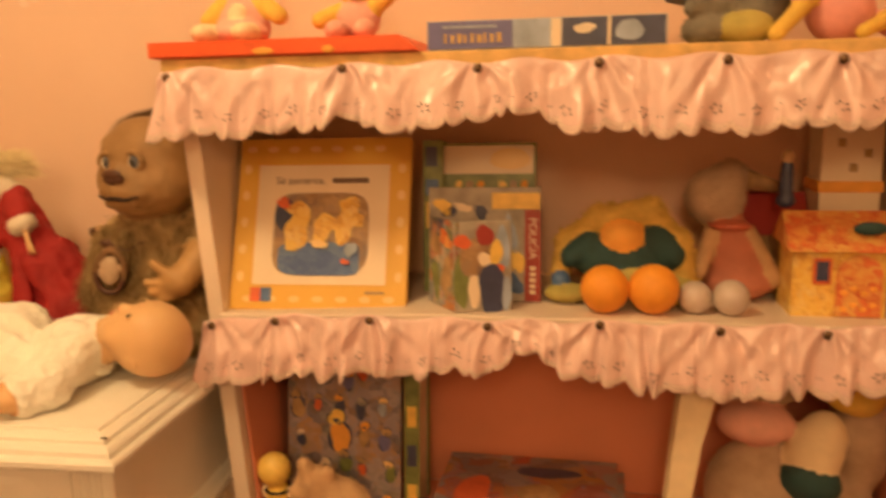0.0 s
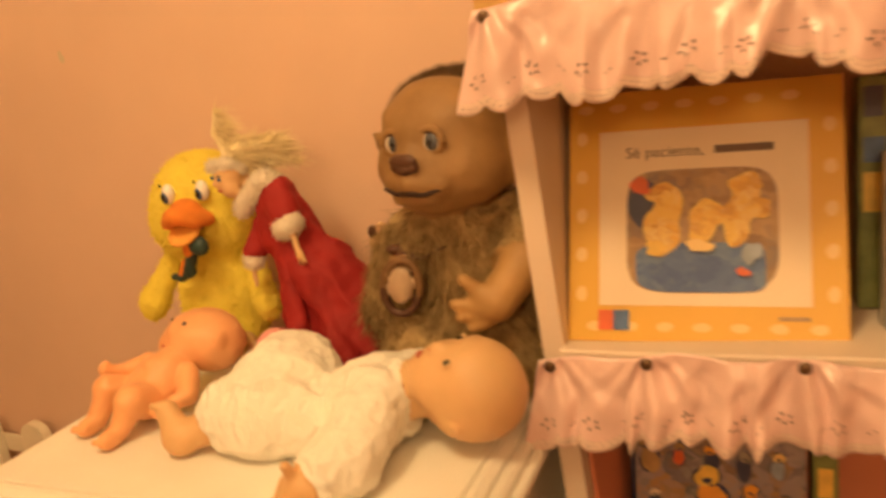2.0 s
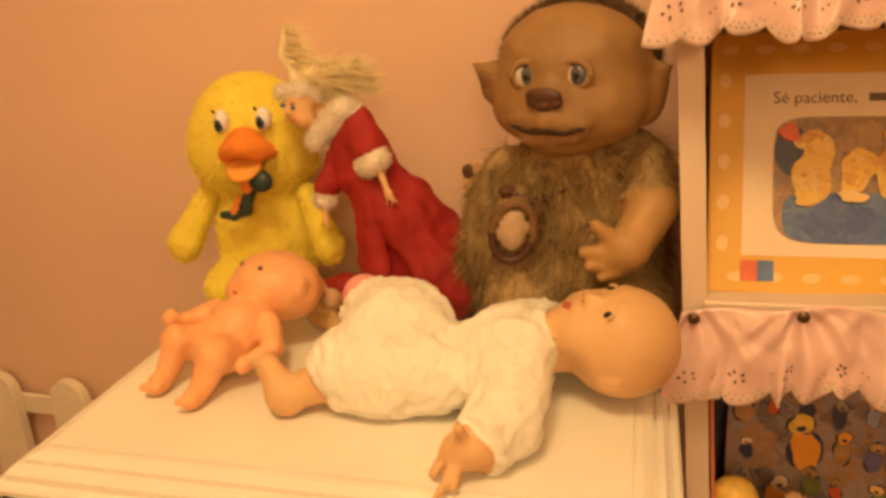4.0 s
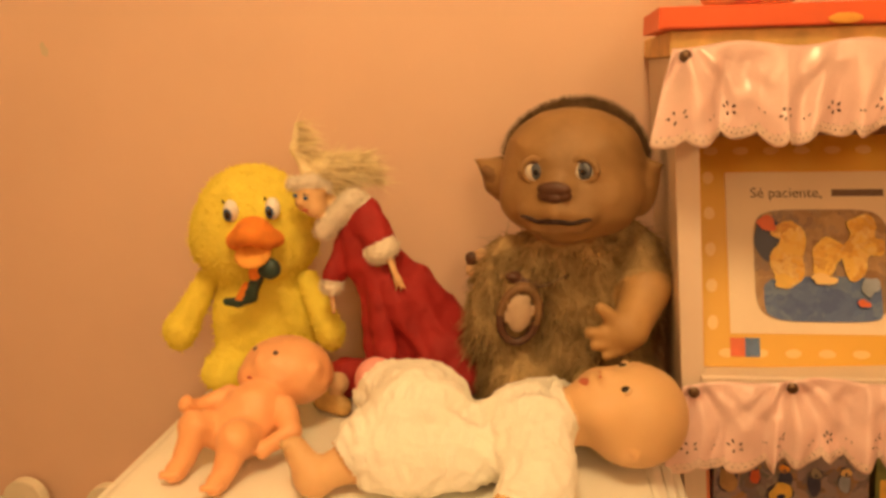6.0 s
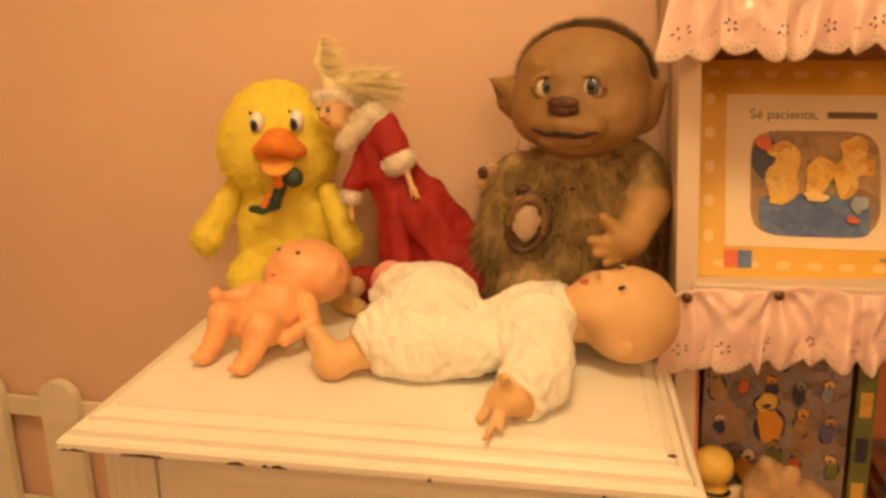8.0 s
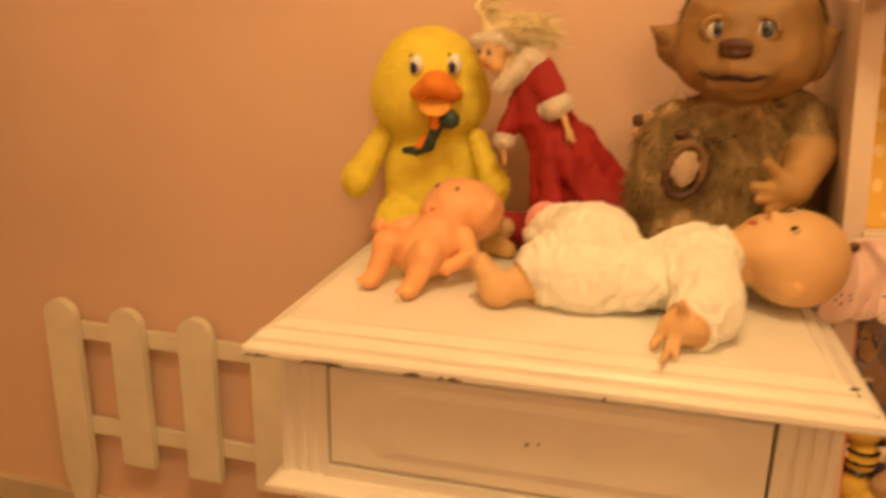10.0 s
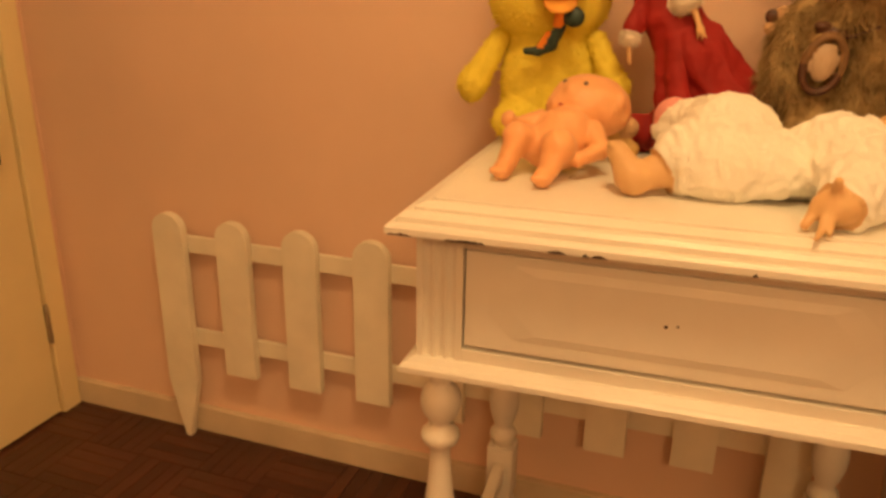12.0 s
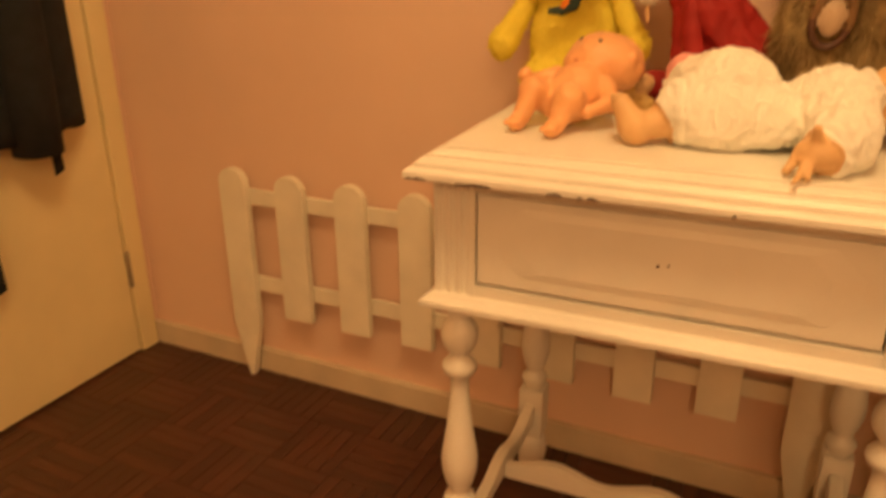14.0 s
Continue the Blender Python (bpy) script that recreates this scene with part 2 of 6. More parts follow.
def wood_floor_mat():
    m = mat("dark_parquet", (0.076, 0.026, 0.0145), 0.36, 0.3, 9, 0.25, 120)
    nt = m.node_tree
    b = nt.nodes["Principled BSDF"]
    base = b.inputs["Base Color"].links[0].from_socket
    info = nt.nodes.new("ShaderNodeObjectInfo")
    geo = nt.nodes.new("ShaderNodeNewGeometry")
    add = nt.nodes.new("ShaderNodeMath")
    add.operation = "ADD"
    nt.links.new(info.outputs["Random"], add.inputs[0])
    nt.links.new(geo.outputs["Random Per Island"], add.inputs[1])
    fr = nt.nodes.new("ShaderNodeMath")
    fr.operation = "FRACT"
    nt.links.new(add.outputs[0], fr.inputs[0])
    mp = nt.nodes.new("ShaderNodeMapRange")
    mp.inputs["To Min"].default_value, mp.inputs["To Max"].default_value = 0.78, 1.28
    nt.links.new(fr.outputs[0], mp.inputs["Value"])
    mul = nt.nodes.new("ShaderNodeVectorMath")
    mul.operation = "SCALE"
    nt.links.new(base, mul.inputs[0])
    nt.links.new(mp.outputs["Result"], mul.inputs["Scale"])
    nt.links.new(mul.outputs["Vector"], b.inputs["Base Color"])
    return m


M_FLOOR = wood_floor_mat()

# ---- building helpers ----
BASE = {}


def thing(name, loc, label, category, group="", kind=""):
    """An Empty at the base of a thing."""
    ob = new(name)
    ob.empty_display_size = 0.02
    ob.location = loc
    BASE[ob.name] = Vector(loc)
    return tagged(ob, label, category, group, kind)


def put(name, mesh, parent=None, label="", loc=None):
    """Links a mesh given in world coordinates, under a parent or with its origin at loc."""
    org = Vector(loc) if loc is not None else (BASE[parent.name] if parent else Vector((0, 0, 0)))
    mesh.transform(Matrix.Translation(-org))
    ob = new(name, mesh)
    if parent:
        ob.parent = parent
        ob.location = org - BASE[parent.name]
    else:
        ob.location = org
    BASE[ob.name] = org
    if label:
        ob["label"] = label
    return ob


def part(name, bm, material, parent=None, label="", smooth=False, loc=None):
    mesh = bpy.data.meshes.new(name)
    bmesh.ops.recalc_face_normals(bm, faces=bm.faces)
    bm.to_mesh(mesh)
    bm.free()
    for mt in (material if isinstance(material, (list, tuple)) else [material]):
        mesh.materials.append(mt)
    if smooth:
        mesh.polygons.foreach_set("use_smooth", [True] * len(mesh.polygons))
    return put(name, mesh, parent, label, loc)


def box(x0, x1, y0, y1, z0, z1, bevel=0.0, m=None, bm=None):
    own = bm is None
    b = bmesh.new()
    bmesh.ops.create_cube(b, size=1)
    bmesh.ops.transform(b, verts=b.verts, matrix=Matrix.Translation(((x0 + x1) / 2, (y0 + y1) / 2, (z0 + z1) / 2)) @ Matrix.Diagonal((x1 - x0, y1 - y0, z1 - z0, 1)))
    if bevel:
        bmesh.ops.bevel(b, geom=b.edges, offset=bevel, segments=2, affect="EDGES", profile=0.6)
    if m is not None:
        bmesh.ops.transform(b, verts=b.verts, matrix=m)
    if own:
        return b
    tmp = bpy.data.meshes.new("tmp")
    b.to_mesh(tmp)
    b.free()
    bm.from_mesh(tmp)
    bpy.data.meshes.remove(tmp)
    return bm


def lathe(profile, cx, cy, n=28):
    """A turned solid about the upright axis through cx, cy; profile: (radius, z) pairs."""
    bm = bmesh.new()
    rings = [[bm.verts.new((cx + r * math.cos(2 * math.pi * i / n), cy + r * math.sin(2 * math.pi * i / n), z)) for i in range(n)] for r, z in profile]
    for a, b in zip(rings, rings[1:]):
        for i in range(n):
            bm.faces.new((a[i], a[(i + 1) % n], b[(i + 1) % n], b[i]))
    bm.faces.new(rings[0])
    bm.faces.new(rings[-1])
    return bm


def prism(outline, m, depth, bevel=0.0):
    """A flat outline (x, y) with depth along z, placed by m."""
    bm = bmesh.new()
    lo = [bm.verts.new((x, y, 0)) for x, y in outline]
    f = bm.faces.new(lo)
    ext = bmesh.ops.extrude_face_region(bm, geom=[f])
    bmesh.ops.translate(bm, verts=[v for v in ext["geom"] if isinstance(v, bmesh.types.BMVert)], vec=(0, 0, depth))
    if bevel:
        bmesh.ops.bevel(bm, geom=[e for e in bm.edges if abs(e.verts[0].co.z - e.verts[1].co.z) < 1e-6], offset=bevel, segments=2, affect="EDGES")
    bmesh.ops.transform(bm, verts=bm.verts, matrix=m)
    return bm


def ring_loft(rings):
    """Rings of equal length, lofted and capped."""
    bm = bmesh.new()
    vs = [[bm.verts.new(p) for p in r] for r in rings]
    n = len(vs[0])
    for a, b in zip(vs, vs[1:]):
        for i in range(n):
            bm.faces.new((a[i], a[(i + 1) % n], b[(i + 1) % n], b[i]))
    bm.faces.new(vs[0])
    bm.faces.new(vs[-1])
    return bm


def ball(c, r, seg=20, rings=12, squash=(1, 1, 1), m=None):
    bm = bmesh.new()
    bmesh.ops.create_uvsphere(bm, u_segments=seg, v_segments=rings, radius=r)
    mm = Matrix.Translation(c) @ (m or Matrix()) @ Matrix.Diagonal((*squash, 1))
    bmesh.ops.transform(bm, verts=bm.verts, matrix=mm)
    return bm


def ell(c, r, mi=0, k=0.012, rot=(0, 0, 0)):
    return ("e", np.array(c, float), np.array(r, float), np.array(Euler([radians(a) for a in rot]).to_matrix()), mi, k)


def cap(p, q, r0, r1, mi=0, k=0.01):
    return ("c", np.array(p, float), np.array(q, float), r0, r1, mi, k)


def field(prims, P):
    total, best, which = None, None, None
    for s in prims:
        if s[0] == "e":
            L = (P - s[1]) @ s[3]
            k0 = np.linalg.norm(L / s[2], axis=1)
            k1 = np.linalg.norm(L / (s[2] ** 2), axis=1) + 1e-9
            d = k0 * (k0 - 1) / k1
            mi, k = s[4], s[5]
        else:
            ab = s[2] - s[1]
            t = np.clip((P - s[1]) @ ab / (ab @ ab), 0, 1)
            d = np.linalg.norm(P - s[1] - t[:, None] * ab, axis=1) - (s[3] + (s[4] - s[3]) * t)
            mi, k = s[5], s[6]
        if total is None:
            total, best, which = d.copy(), d.copy(), np.full(len(P), mi)
        else:
            h = np.maximum(k - np.abs(total - d), 0) / max(k, 1e-6)
            total = np.minimum(total, d) - h * h * k * 0.25
            closer = d < best
            which[closer] = mi
            best = np.minimum(best, d)
    return total, which


def skin(prims, voxel):
    """One smooth skin round blended ellipsoids and tapered capsules: vertices, quads, material of each quad."""
    lo, hi = np.full(3, 1e9), np.full(3, -1e9)
    for s in prims:
        if s[0] == "e":
            r = np.full(3, s[2].max())
            lo, hi = np.minimum(lo, s[1] - r), np.maximum(hi, s[1] + r)
        else:
            r = max(s[3], s[4])
            for q in (s[1], s[2]):
                lo, hi = np.minimum(lo, q - r), np.maximum(hi, q + r)
    lo, hi = lo - 3 * voxel, hi + 3 * voxel
    n = np.ceil((hi - lo) / voxel).astype(int) + 1
    ax = [lo[i] + voxel * np.arange(n[i]) for i in range(3)]
    G = np.stack(np.meshgrid(*ax, indexing="ij"), -1).reshape(-1, 3)
    V = field(prims, G)[0].reshape(n)
    S = V < 0
    acc, cnt = np.zeros((*(n - 1), 3)), np.zeros(n - 1)
    c = n - 1
    for a in range(3):
        b1, b2 = [i for i in range(3) if i != a]
        for o1 in (0, 1):
            for o2 in (0, 1):
                s0 = [None] * 3
                s0[a], s0[b1], s0[b2] = slice(0, c[a]), slice(o1, o1 + c[b1]), slice(o2, o2 + c[b2])
                s1 = list(s0)
                s1[a] = slice(1, c[a] + 1)
                v0, v1 = V[tuple(s0)], V[tuple(s1)]
                x = (v0 < 0) != (v1 < 0)
                t = np.where(x, v0 / np.where(x, v0 - v1, 1), 0)
                off = np.zeros((*c, 3))
                off[..., a], off[..., b1], off[..., b2] = t, o1, o2
                acc += off * x[..., None]
                cnt += x
    live = cnt > 0
    ids = np.full(c, -1)
    ids[live] = np.arange(live.sum())
    cells = np.argwhere(live)
    verts = lo + voxel * (cells + acc[live] / cnt[live][:, None])
    quads = []
    for a in range(3):
        b1, b2 = (a + 1) % 3, (a + 2) % 3
        s0, s1 = [slice(None)] * 3, [slice(None)] * 3
        s0[a], s1[a] = slice(0, -1), slice(1, None)
        e = np.argwhere(S[tuple(s0)] != S[tuple(s1)])
        sign = S[tuple(s0)][tuple(e.T)]
        d1, d2 = np.zeros(3, int), np.zeros(3, int)
        d1[b1], d2[b2] = 1, 1
        q = np.stack([ids[tuple((e - d1 - d2).T)], ids[tuple((e - d2).T)], ids[tuple(e.T)], ids[tuple((e - d1).T)]], 1)
        q[~sign] = q[~sign][:, ::-1]
        quads.append(q)
    quads = np.concatenate(quads)
    mats = field(prims, verts[quads].mean(1))[1]
    return verts, quads, mats


def strands(verts, quads, mats, pick, count, length, width, mi, seed, droop=0.3, comb=(0, 0, 0)):
    """Short tapered hairs on the quads of one material."""
    rng = np.random.default_rng(seed)
    q = quads[np.isin(mats, pick)]
    q = q[rng.integers(0, len(q), count)]
    w = rng.dirichlet((1, 1, 1, 1), count)
    p = (verts[q] * w[..., None]).sum(1)
    nrm = np.cross(verts[q[:, 2]] - verts[q[:, 0]], verts[q[:, 3]] - verts[q[:, 1]])
    nrm /= np.linalg.norm(nrm, axis=1)[:, None] + 1e-12
    d = nrm + rng.normal(0, 0.45, (count, 3)) + np.array(comb)
    d[:, 2] -= droop
    d /= np.linalg.norm(d, axis=1)[:, None]
    side = np.cross(d, rng.normal(0, 1, (count, 3)))
    side /= np.linalg.norm(side, axis=1)[:, None] + 1e-12
    L = length * rng.uniform(0.5, 1.2, count)[:, None]
    v = np.stack([p - side * width - nrm * 0.001, p + side * width - nrm * 0.001, p + d * L], 1).reshape(-1, 3)
    f = np.arange(3 * count).reshape(-1, 3)
    return v, f, np.full(count, mi)


def rumpled(verts, quads, mats, prims, pick, amp, scale, stretch):
    """Cloth creases pressed into the quads of one material."""
    ids = np.unique(quads[mats == pick])
    P = verts[ids]
    e = 0.002
    g = np.stack([field(prims, P + np.eye(3)[i] * e)[0] - field(prims, P - np.eye(3)[i] * e)[0] for i in range(3)], 1)
    g /= np.linalg.norm(g, axis=1)[:, None] + 1e-9
    w = np.array([1.0 - 2.2 * abs(noise.noise(Vector((p[0] * stretch[0], p[1] * stretch[1], p[2] * stretch[2])) * scale)) + 0.4 * noise.noise(Vector(p) * scale * 2.3) for p in P])
    verts[ids] = P + g * (w * amp)[:, None]


def on_skin(prims, p, way):
    """Where the skin is first met from outside along way through p."""
    p, w = np.array(p, float), np.array(Vector(way).normalized())
    t = np.linspace(0.06, -0.06, 481)
    d = field(prims, p + t[:, None] * w)[0]
    hit = np.argmax(d < 0)
    return Vector(p + t[hit] * w)


def collar(c, axis, radius, thick, mi, n=16):
    """A ring of short tapered rods: a hem or cuff."""
    a = Vector(axis).normalized()
    b = a.orthogonal().normalized()
    d = a.cross(b)
    pts = [Vector(c) + (b * math.cos(2 * math.pi * i / n) + d * math.sin(2 * math.pi * i / n)) * radius for i in range(n)]
    return [cap(pts[i], pts[(i + 1) % n], thick, thick, mi, 0.001) for i in range(n)]


def islands(faces):
    """Faces parted into connected groups; the small ones (hairs, specks) stay with the largest."""
    up = {}

    def top(v):
        while up.setdefault(v, v) != v:
            up[v] = up[up[v]]
            v = up[v]
        return v
    for q in faces:
        for v in q[1:]:
            up[top(v)] = top(q[0])
    found = {}
    for q in faces:
        found.setdefault(top(q[0]), []).append(q)
    groups = sorted(found.values(), key=len, reverse=True)
    large = [g for i, g in enumerate(groups) if i == 0 or len(g) > 60]
    for g in groups[len(large):]:
        large[0].extend(g)
    return large


def grown(name, prims, materials, voxel=0.004, hair=(), extra=(), rumple=(), parent=None, label="", category="", loc=None, group="", pieces=()):
    """A soft body as one mesh; hair: strands() settings; extra: (bmesh, material number) pieces joined to it.
    pieces: a name for each material, where each is to be a part of its own."""
    verts, quads, mats = skin(prims, voxel)
    for rm in rumple:
        rumpled(verts, quads, mats, prims, *rm)
    V, F, Mi = [verts], [list(map(int, q)) for q in quads], list(map(int, mats))
    n = len(verts)
    for h in hair:
        v, f, m = strands(verts, quads, mats, *h)
        V.append(v)
        F += [list(map(int, q)) for q in f + n]
        Mi += list(map(int, m))
        n += len(v)
    for bm, mi in extra:
        bm.verts.index_update()
        V.append(np.array([v.co[:] for v in bm.verts]))
        F += [[v.index + n for v in f.verts] for f in bm.faces]
        Mi += [mi] * len(bm.faces)
        n += len(bm.verts)
        bm.free()
    V = np.concatenate(V)
    mesh = bpy.data.meshes.new(name)
    mesh.from_pydata([tuple(map(float, v)) for v in V], [], F)
    for mt in materials:
        mesh.materials.append(mt)
    mesh.polygons.foreach_set("material_index", Mi)
    mesh.polygons.foreach_set("use_smooth", [True] * len(mesh.polygons))
    mesh.update()
    if parent is None and loc is None:
        loc = (float(verts[:, 0].mean()), float(verts[:, 1].mean()), float(verts[:, 2].min()))
    if pieces:
        root = thing(name, loc, label, category, group)
        for i, (piece, mt) in enumerate(zip(pieces, materials)):
            faces = [q for q, k in zip(F, Mi) if k == i]
            for some in islands(faces):
                ids = sorted({v for q in some for v in q})
                back = {v: n for n, v in enumerate(ids)}
                sub = bpy.data.meshes.new(piece)
                sub.from_pydata([tuple(map(float, V[v])) for v in ids], [], [[back[v] for v in q] for q in some])
                sub.materials.append(mt)
                sub.polygons.foreach_set("use_smooth", [True] * len(some))
                put(piece, sub, root)
        bpy.data.meshes.remove(mesh)
        return root
    ob = put(name, mesh, parent, label, loc)
    if category:
        tagged(ob, label, category, group)
    return ob


def lettering(name, text, size, m, material, parent, align="CENTER"):
    cu = bpy.data.curves.new(name, "FONT")
    cu.body, cu.size, cu.align_x, cu.align_y, cu.extrude = text, size, align, "CENTER", 0.0003
    tmp = bpy.data.objects.new("tmp", cu)
    mesh = bpy.data.meshes.new_from_object(tmp)
    bpy.data.objects.remove(tmp)
    mesh.materials.clear()
    mesh.materials.append(material)
    mesh.transform(m)
    return put(name, mesh, parent)


def blob_outline(cx, cy, rx, ry, n=22, wob=0.08, seed=1, power=2.0):
    rng = random.Random(seed)
    ph = [rng.uniform(0, 6.3) for _ in range(3)]
    out = []
    for i in range(n):
        a = 2 * math.pi * i / n
        w = 1 + wob * (math.sin(2 * a + ph[0]) + 0.6 * math.sin(3 * a + ph[1]) + 0.4 * math.sin(5 * a + ph[2]))
        ca, sa = math.cos(a), math.sin(a)
        out.append((cx + rx * w * math.copysign(abs(ca) ** (2 / power), ca), cy + ry * w * math.copysign(abs(sa) ** (2 / power), sa)))
    return out


def flat(name, outline, m, material, parent, lift=0.0006, label=""):
    """A printed shape lying a hair proud of a cover."""
    return part(name, prism(outline, m, lift), material, parent, label)


def rect(x0, x1, y0, y1):
    return [(x0, y0), (x1, y0), (x1, y1), (x0, y1)]


# ---- setting ----
WY, WX = 1.44, -1.94          # faces of the back wall and of the door's wall
EX, SY, CZ = 1.9, -1.9, 2.45
wall_n = tagged(part("wall_north", box(WX - 0.1, EX + 0.1, WY, WY + 0.1, -0.1, CZ), M_WALL), "pink painted wall with pale stencilled flowers", "wall", kind="structure")
tagged(part("wall_east", box(EX, EX + 0.1, SY, WY, -0.1, CZ), M_WALL), "plain pink painted wall", "wall", kind="structure")
tagged(part("wall_south", box(WX - 0.1, EX + 0.1, SY - 0.1, SY, -0.1, CZ), M_WALL), "plain pink painted wall", "wall", kind="structure")
DY0, DY1, DZ = 0.565, 1.365, 2.03   # door opening
bm = box(WX - 0.1, WX, SY, DY0, -0.1, CZ)
box(WX - 0.1, WX, DY1, WY, -0.1, CZ, bm=bm)
box(WX - 0.1, WX, DY0, DY1, DZ, CZ, bm=bm)
tagged(part("wall_west", bm, M_WALL), "pink painted wall around the door", "wall", kind="structure")
tagged(part("ceiling", box(WX - 0.1, EX + 0.1, SY - 0.1, WY + 0.1, CZ, CZ + 0.1), M_CEIL), "plain pale ceiling", "ceiling", kind="structure")
floor = tagged(part("floor", box(WX - 0.1, EX + 0.1, SY - 0.1, WY + 0.1, -0.12, -0.006), M_CHIP_GAP), "dark brown basket-weave parquet floor", "floor", kind="structure")


def skirting(name, x0, x1, y0, y1):
    bm = box(x0, x1, y0, y1, 0, 0.062, 0.002)
    return tagged(part(name, bm, M_SKIRT), "low cream painted wooden baseboard", "baseboard", kind="structure")


skirting("baseboard", WX + 0.002, EX, WY - 0.018, WY - 0.001)
skirting("baseboard", EX - 0.018, EX - 0.001, SY, WY - 0.02)
skirting("baseboard", WX, EX - 0.02, SY + 0.001, SY + 0.018)
skirting("baseboard", WX + 0.001, WX + 0.018, SY + 0.02, DY0 - 0.06)

# door in its frame
door = thing("door_1", (WX, 0.96, 0), "cream painted flush door, closed, with a coat hung on it", "door", kind="structure")
part("door_leaf", box(WX - 0.035, WX + 0.008, DY0 + 0.004, DY1 - 0.004, 0.006, DZ - 0.004, 0.002), M_DOOR, door)
part("door_frame", box(WX - 0.1, WX + 0.016, DY1 + 0.001, WY - 0.022, 0, DZ + 0.05, 0.004), M_DOOR, door)
part("door_frame", box(WX - 0.1, WX + 0.016, DY0 - 0.05, DY0 - 0.001, 0, DZ + 0.05, 0.004), M_DOOR, door)
part("door_frame", box(WX - 0.1, WX + 0.016, DY0, DY1, DZ + 0.001, DZ + 0.05, 0.004), M_DOOR, door)
for hz in (0.235, 1.75):
    h = part("hinge", lathe([(0.005, hz - 0.045), (0.006, hz - 0.04), (0.006, hz + 0.04), (0.005, hz + 0.045)], WX + 0.014, DY1 - 0.002, 12), M_STEEL, door, "painted steel hinge", True)
    part("hinge_pin", ball((WX + 0.014, DY1 - 0.002, hz + 0.048), 0.005, 10, 6), M_STEEL, h, "", True)


# stencilled flowers on the wall
def stencil_flower(x, z, s, turn):
    bm = bmesh.new()
    for i in range(6):
        a = turn + i * 2 * math.pi / 6
        for rr, size in ((0.70, 0.27), (0.34, 0.10)):
            o = blob_outline(s * rr * math.cos(a), s * rr * math.sin(a), s * size, s * size * 0.85, 12, 0.1, int(x * 991) + i)
            b = prism(o, Matrix.Translation((x, WY - 0.0002, z)) @ pose(0, 0, 0, 90, 0, 0), 0.0006)
            tmp = bpy.data.meshes.new("tmp")
            b.to_mesh(tmp)
            b.free()
            bm.from_mesh(tmp)
            bpy.data.meshes.remove(tmp)
    return part("stencilled_flower", bm, M_STENCIL, wall_n)


rng = random.Random(5)
for x, z in ((-1.183, 1.465), (-1.103, 1.503), (-1.097, 1.397), (-0.971, 1.380), (-0.967, 1.487), (-0.900, 1.464), (-0.827, 1.389), (-0.681, 1.389), (-0.552, 1.409), (-0.418, 1.405), (-0.627, 1.467), (-0.345, 1.455), (-0.227, 1.437), (-0.10, 1.43), (0.015, 1.419), (0.131, 1.394), (0.292, 1.388), (0.43, 1.40)):
    stencil_flower(x, z, rng.uniform(0.034, 0.039), rng.uniform(0, 6))
part("wall_scuff", prism(blob_outline(0, 0, 0.006, 0.011, 14, 0.2, 9), Matrix.Translation((-1.15, WY - 0.0002, 1.248)) @ pose(0, 0, 0, 90, 0, 0), 0.0006), M_SKIRT, wall_n, "small scuff in the paint")

# ---- picket fence leaning on the wall ----
fence = thing("picket_fence", (-0.96, 1.42, 0), "low white painted wooden picket fence standing against the wall", "fence")
PX = [-1.585 + 0.1565 * i for i in range(9)]
FY0, FY1 = 1.391, 1.411


def picket(x, z0, z1, pointed):
    w = 0.0375
    top = [(w * math.cos(a), z1 - w + w * math.sin(a) * 0.95) for a in [math.pi * i / 12 for i in range(13)]]
    if pointed:
        low = [(-w, z0 + 0.145), (-0.006, z0), (0.006, z0), (w, z0 + 0.145)]
    else:
        low = [(-w, z0), (w, z0)]
    bm = prism(top + low, Matrix.Translation((x, FY1, 0)) @ pose(0, 0, 0, 90, 0, 0), FY1 - FY0, 0.0015)
    return part("picket", bm, M_FENCE, fence)


for i, x in enumerate(PX):
    if i in (0, 8):
        picket(x, 0.0, 0.540, True)
    else:
        picket(x, 0.183 + 0.003 * math.sin(3 * i), 0.538, False)
for z in (0.232, 0.450):
    part("rail", box(PX[0] - 0.03, PX[8] + 0.03, FY1 + 0.0005, FY1 + 0.010, z, z + 0.038, 0.002), M_FENCE, fence)

# ---- side table ----
TX0, TX1, TY0, TY1, TZ = -0.853, -0.219, 0.880, 1.385, 0.784
table = thing("side_table", (-0.545, 1.13, 0), "white painted wooden side table with turned legs and chipped edges", "side table")


def moulded(x0, x1, y0, y1, profile, back=0.0):
    """A slab whose edge follows a profile of (inset, z)."""
    rings = []
    for d, z in profile:
        rings.append([(x0 + d, y0 + d, z), (x1 - d, y0 + d, z), (x1 - d, y1 - d * back, z), (x0 + d, y1 - d * back, z)])
    return ring_loft(rings)


part("tabletop", moulded(TX0, TX1, TY0, TY1, [(0.018, 0.746), (0.004, 0.748), (0.0, 0.751), (0.0, 0.758), (0.003, 0.7615), (0.0085, 0.7625), (0.009, 0.7600), (0.011, 0.7600), (0.0115, 0.768), (0.016, 0.7725), (0.0225, 0.774), (0.023, 0.7713), (0.0255, 0.7713), (0.026, 0.777), (0.035, 0.7815), (0.041, 0.7818), (0.0415, 0.7798), (0.0435, 0.7798), (0.044, 0.784), (0.05, 0.784)], 0.6), M_WHITE, table)
BX0, BX1, BY0, BY1, BZ0, BZ1 = -0.829, -0.247, 0.920, 1.37, 0.585, 0.7458


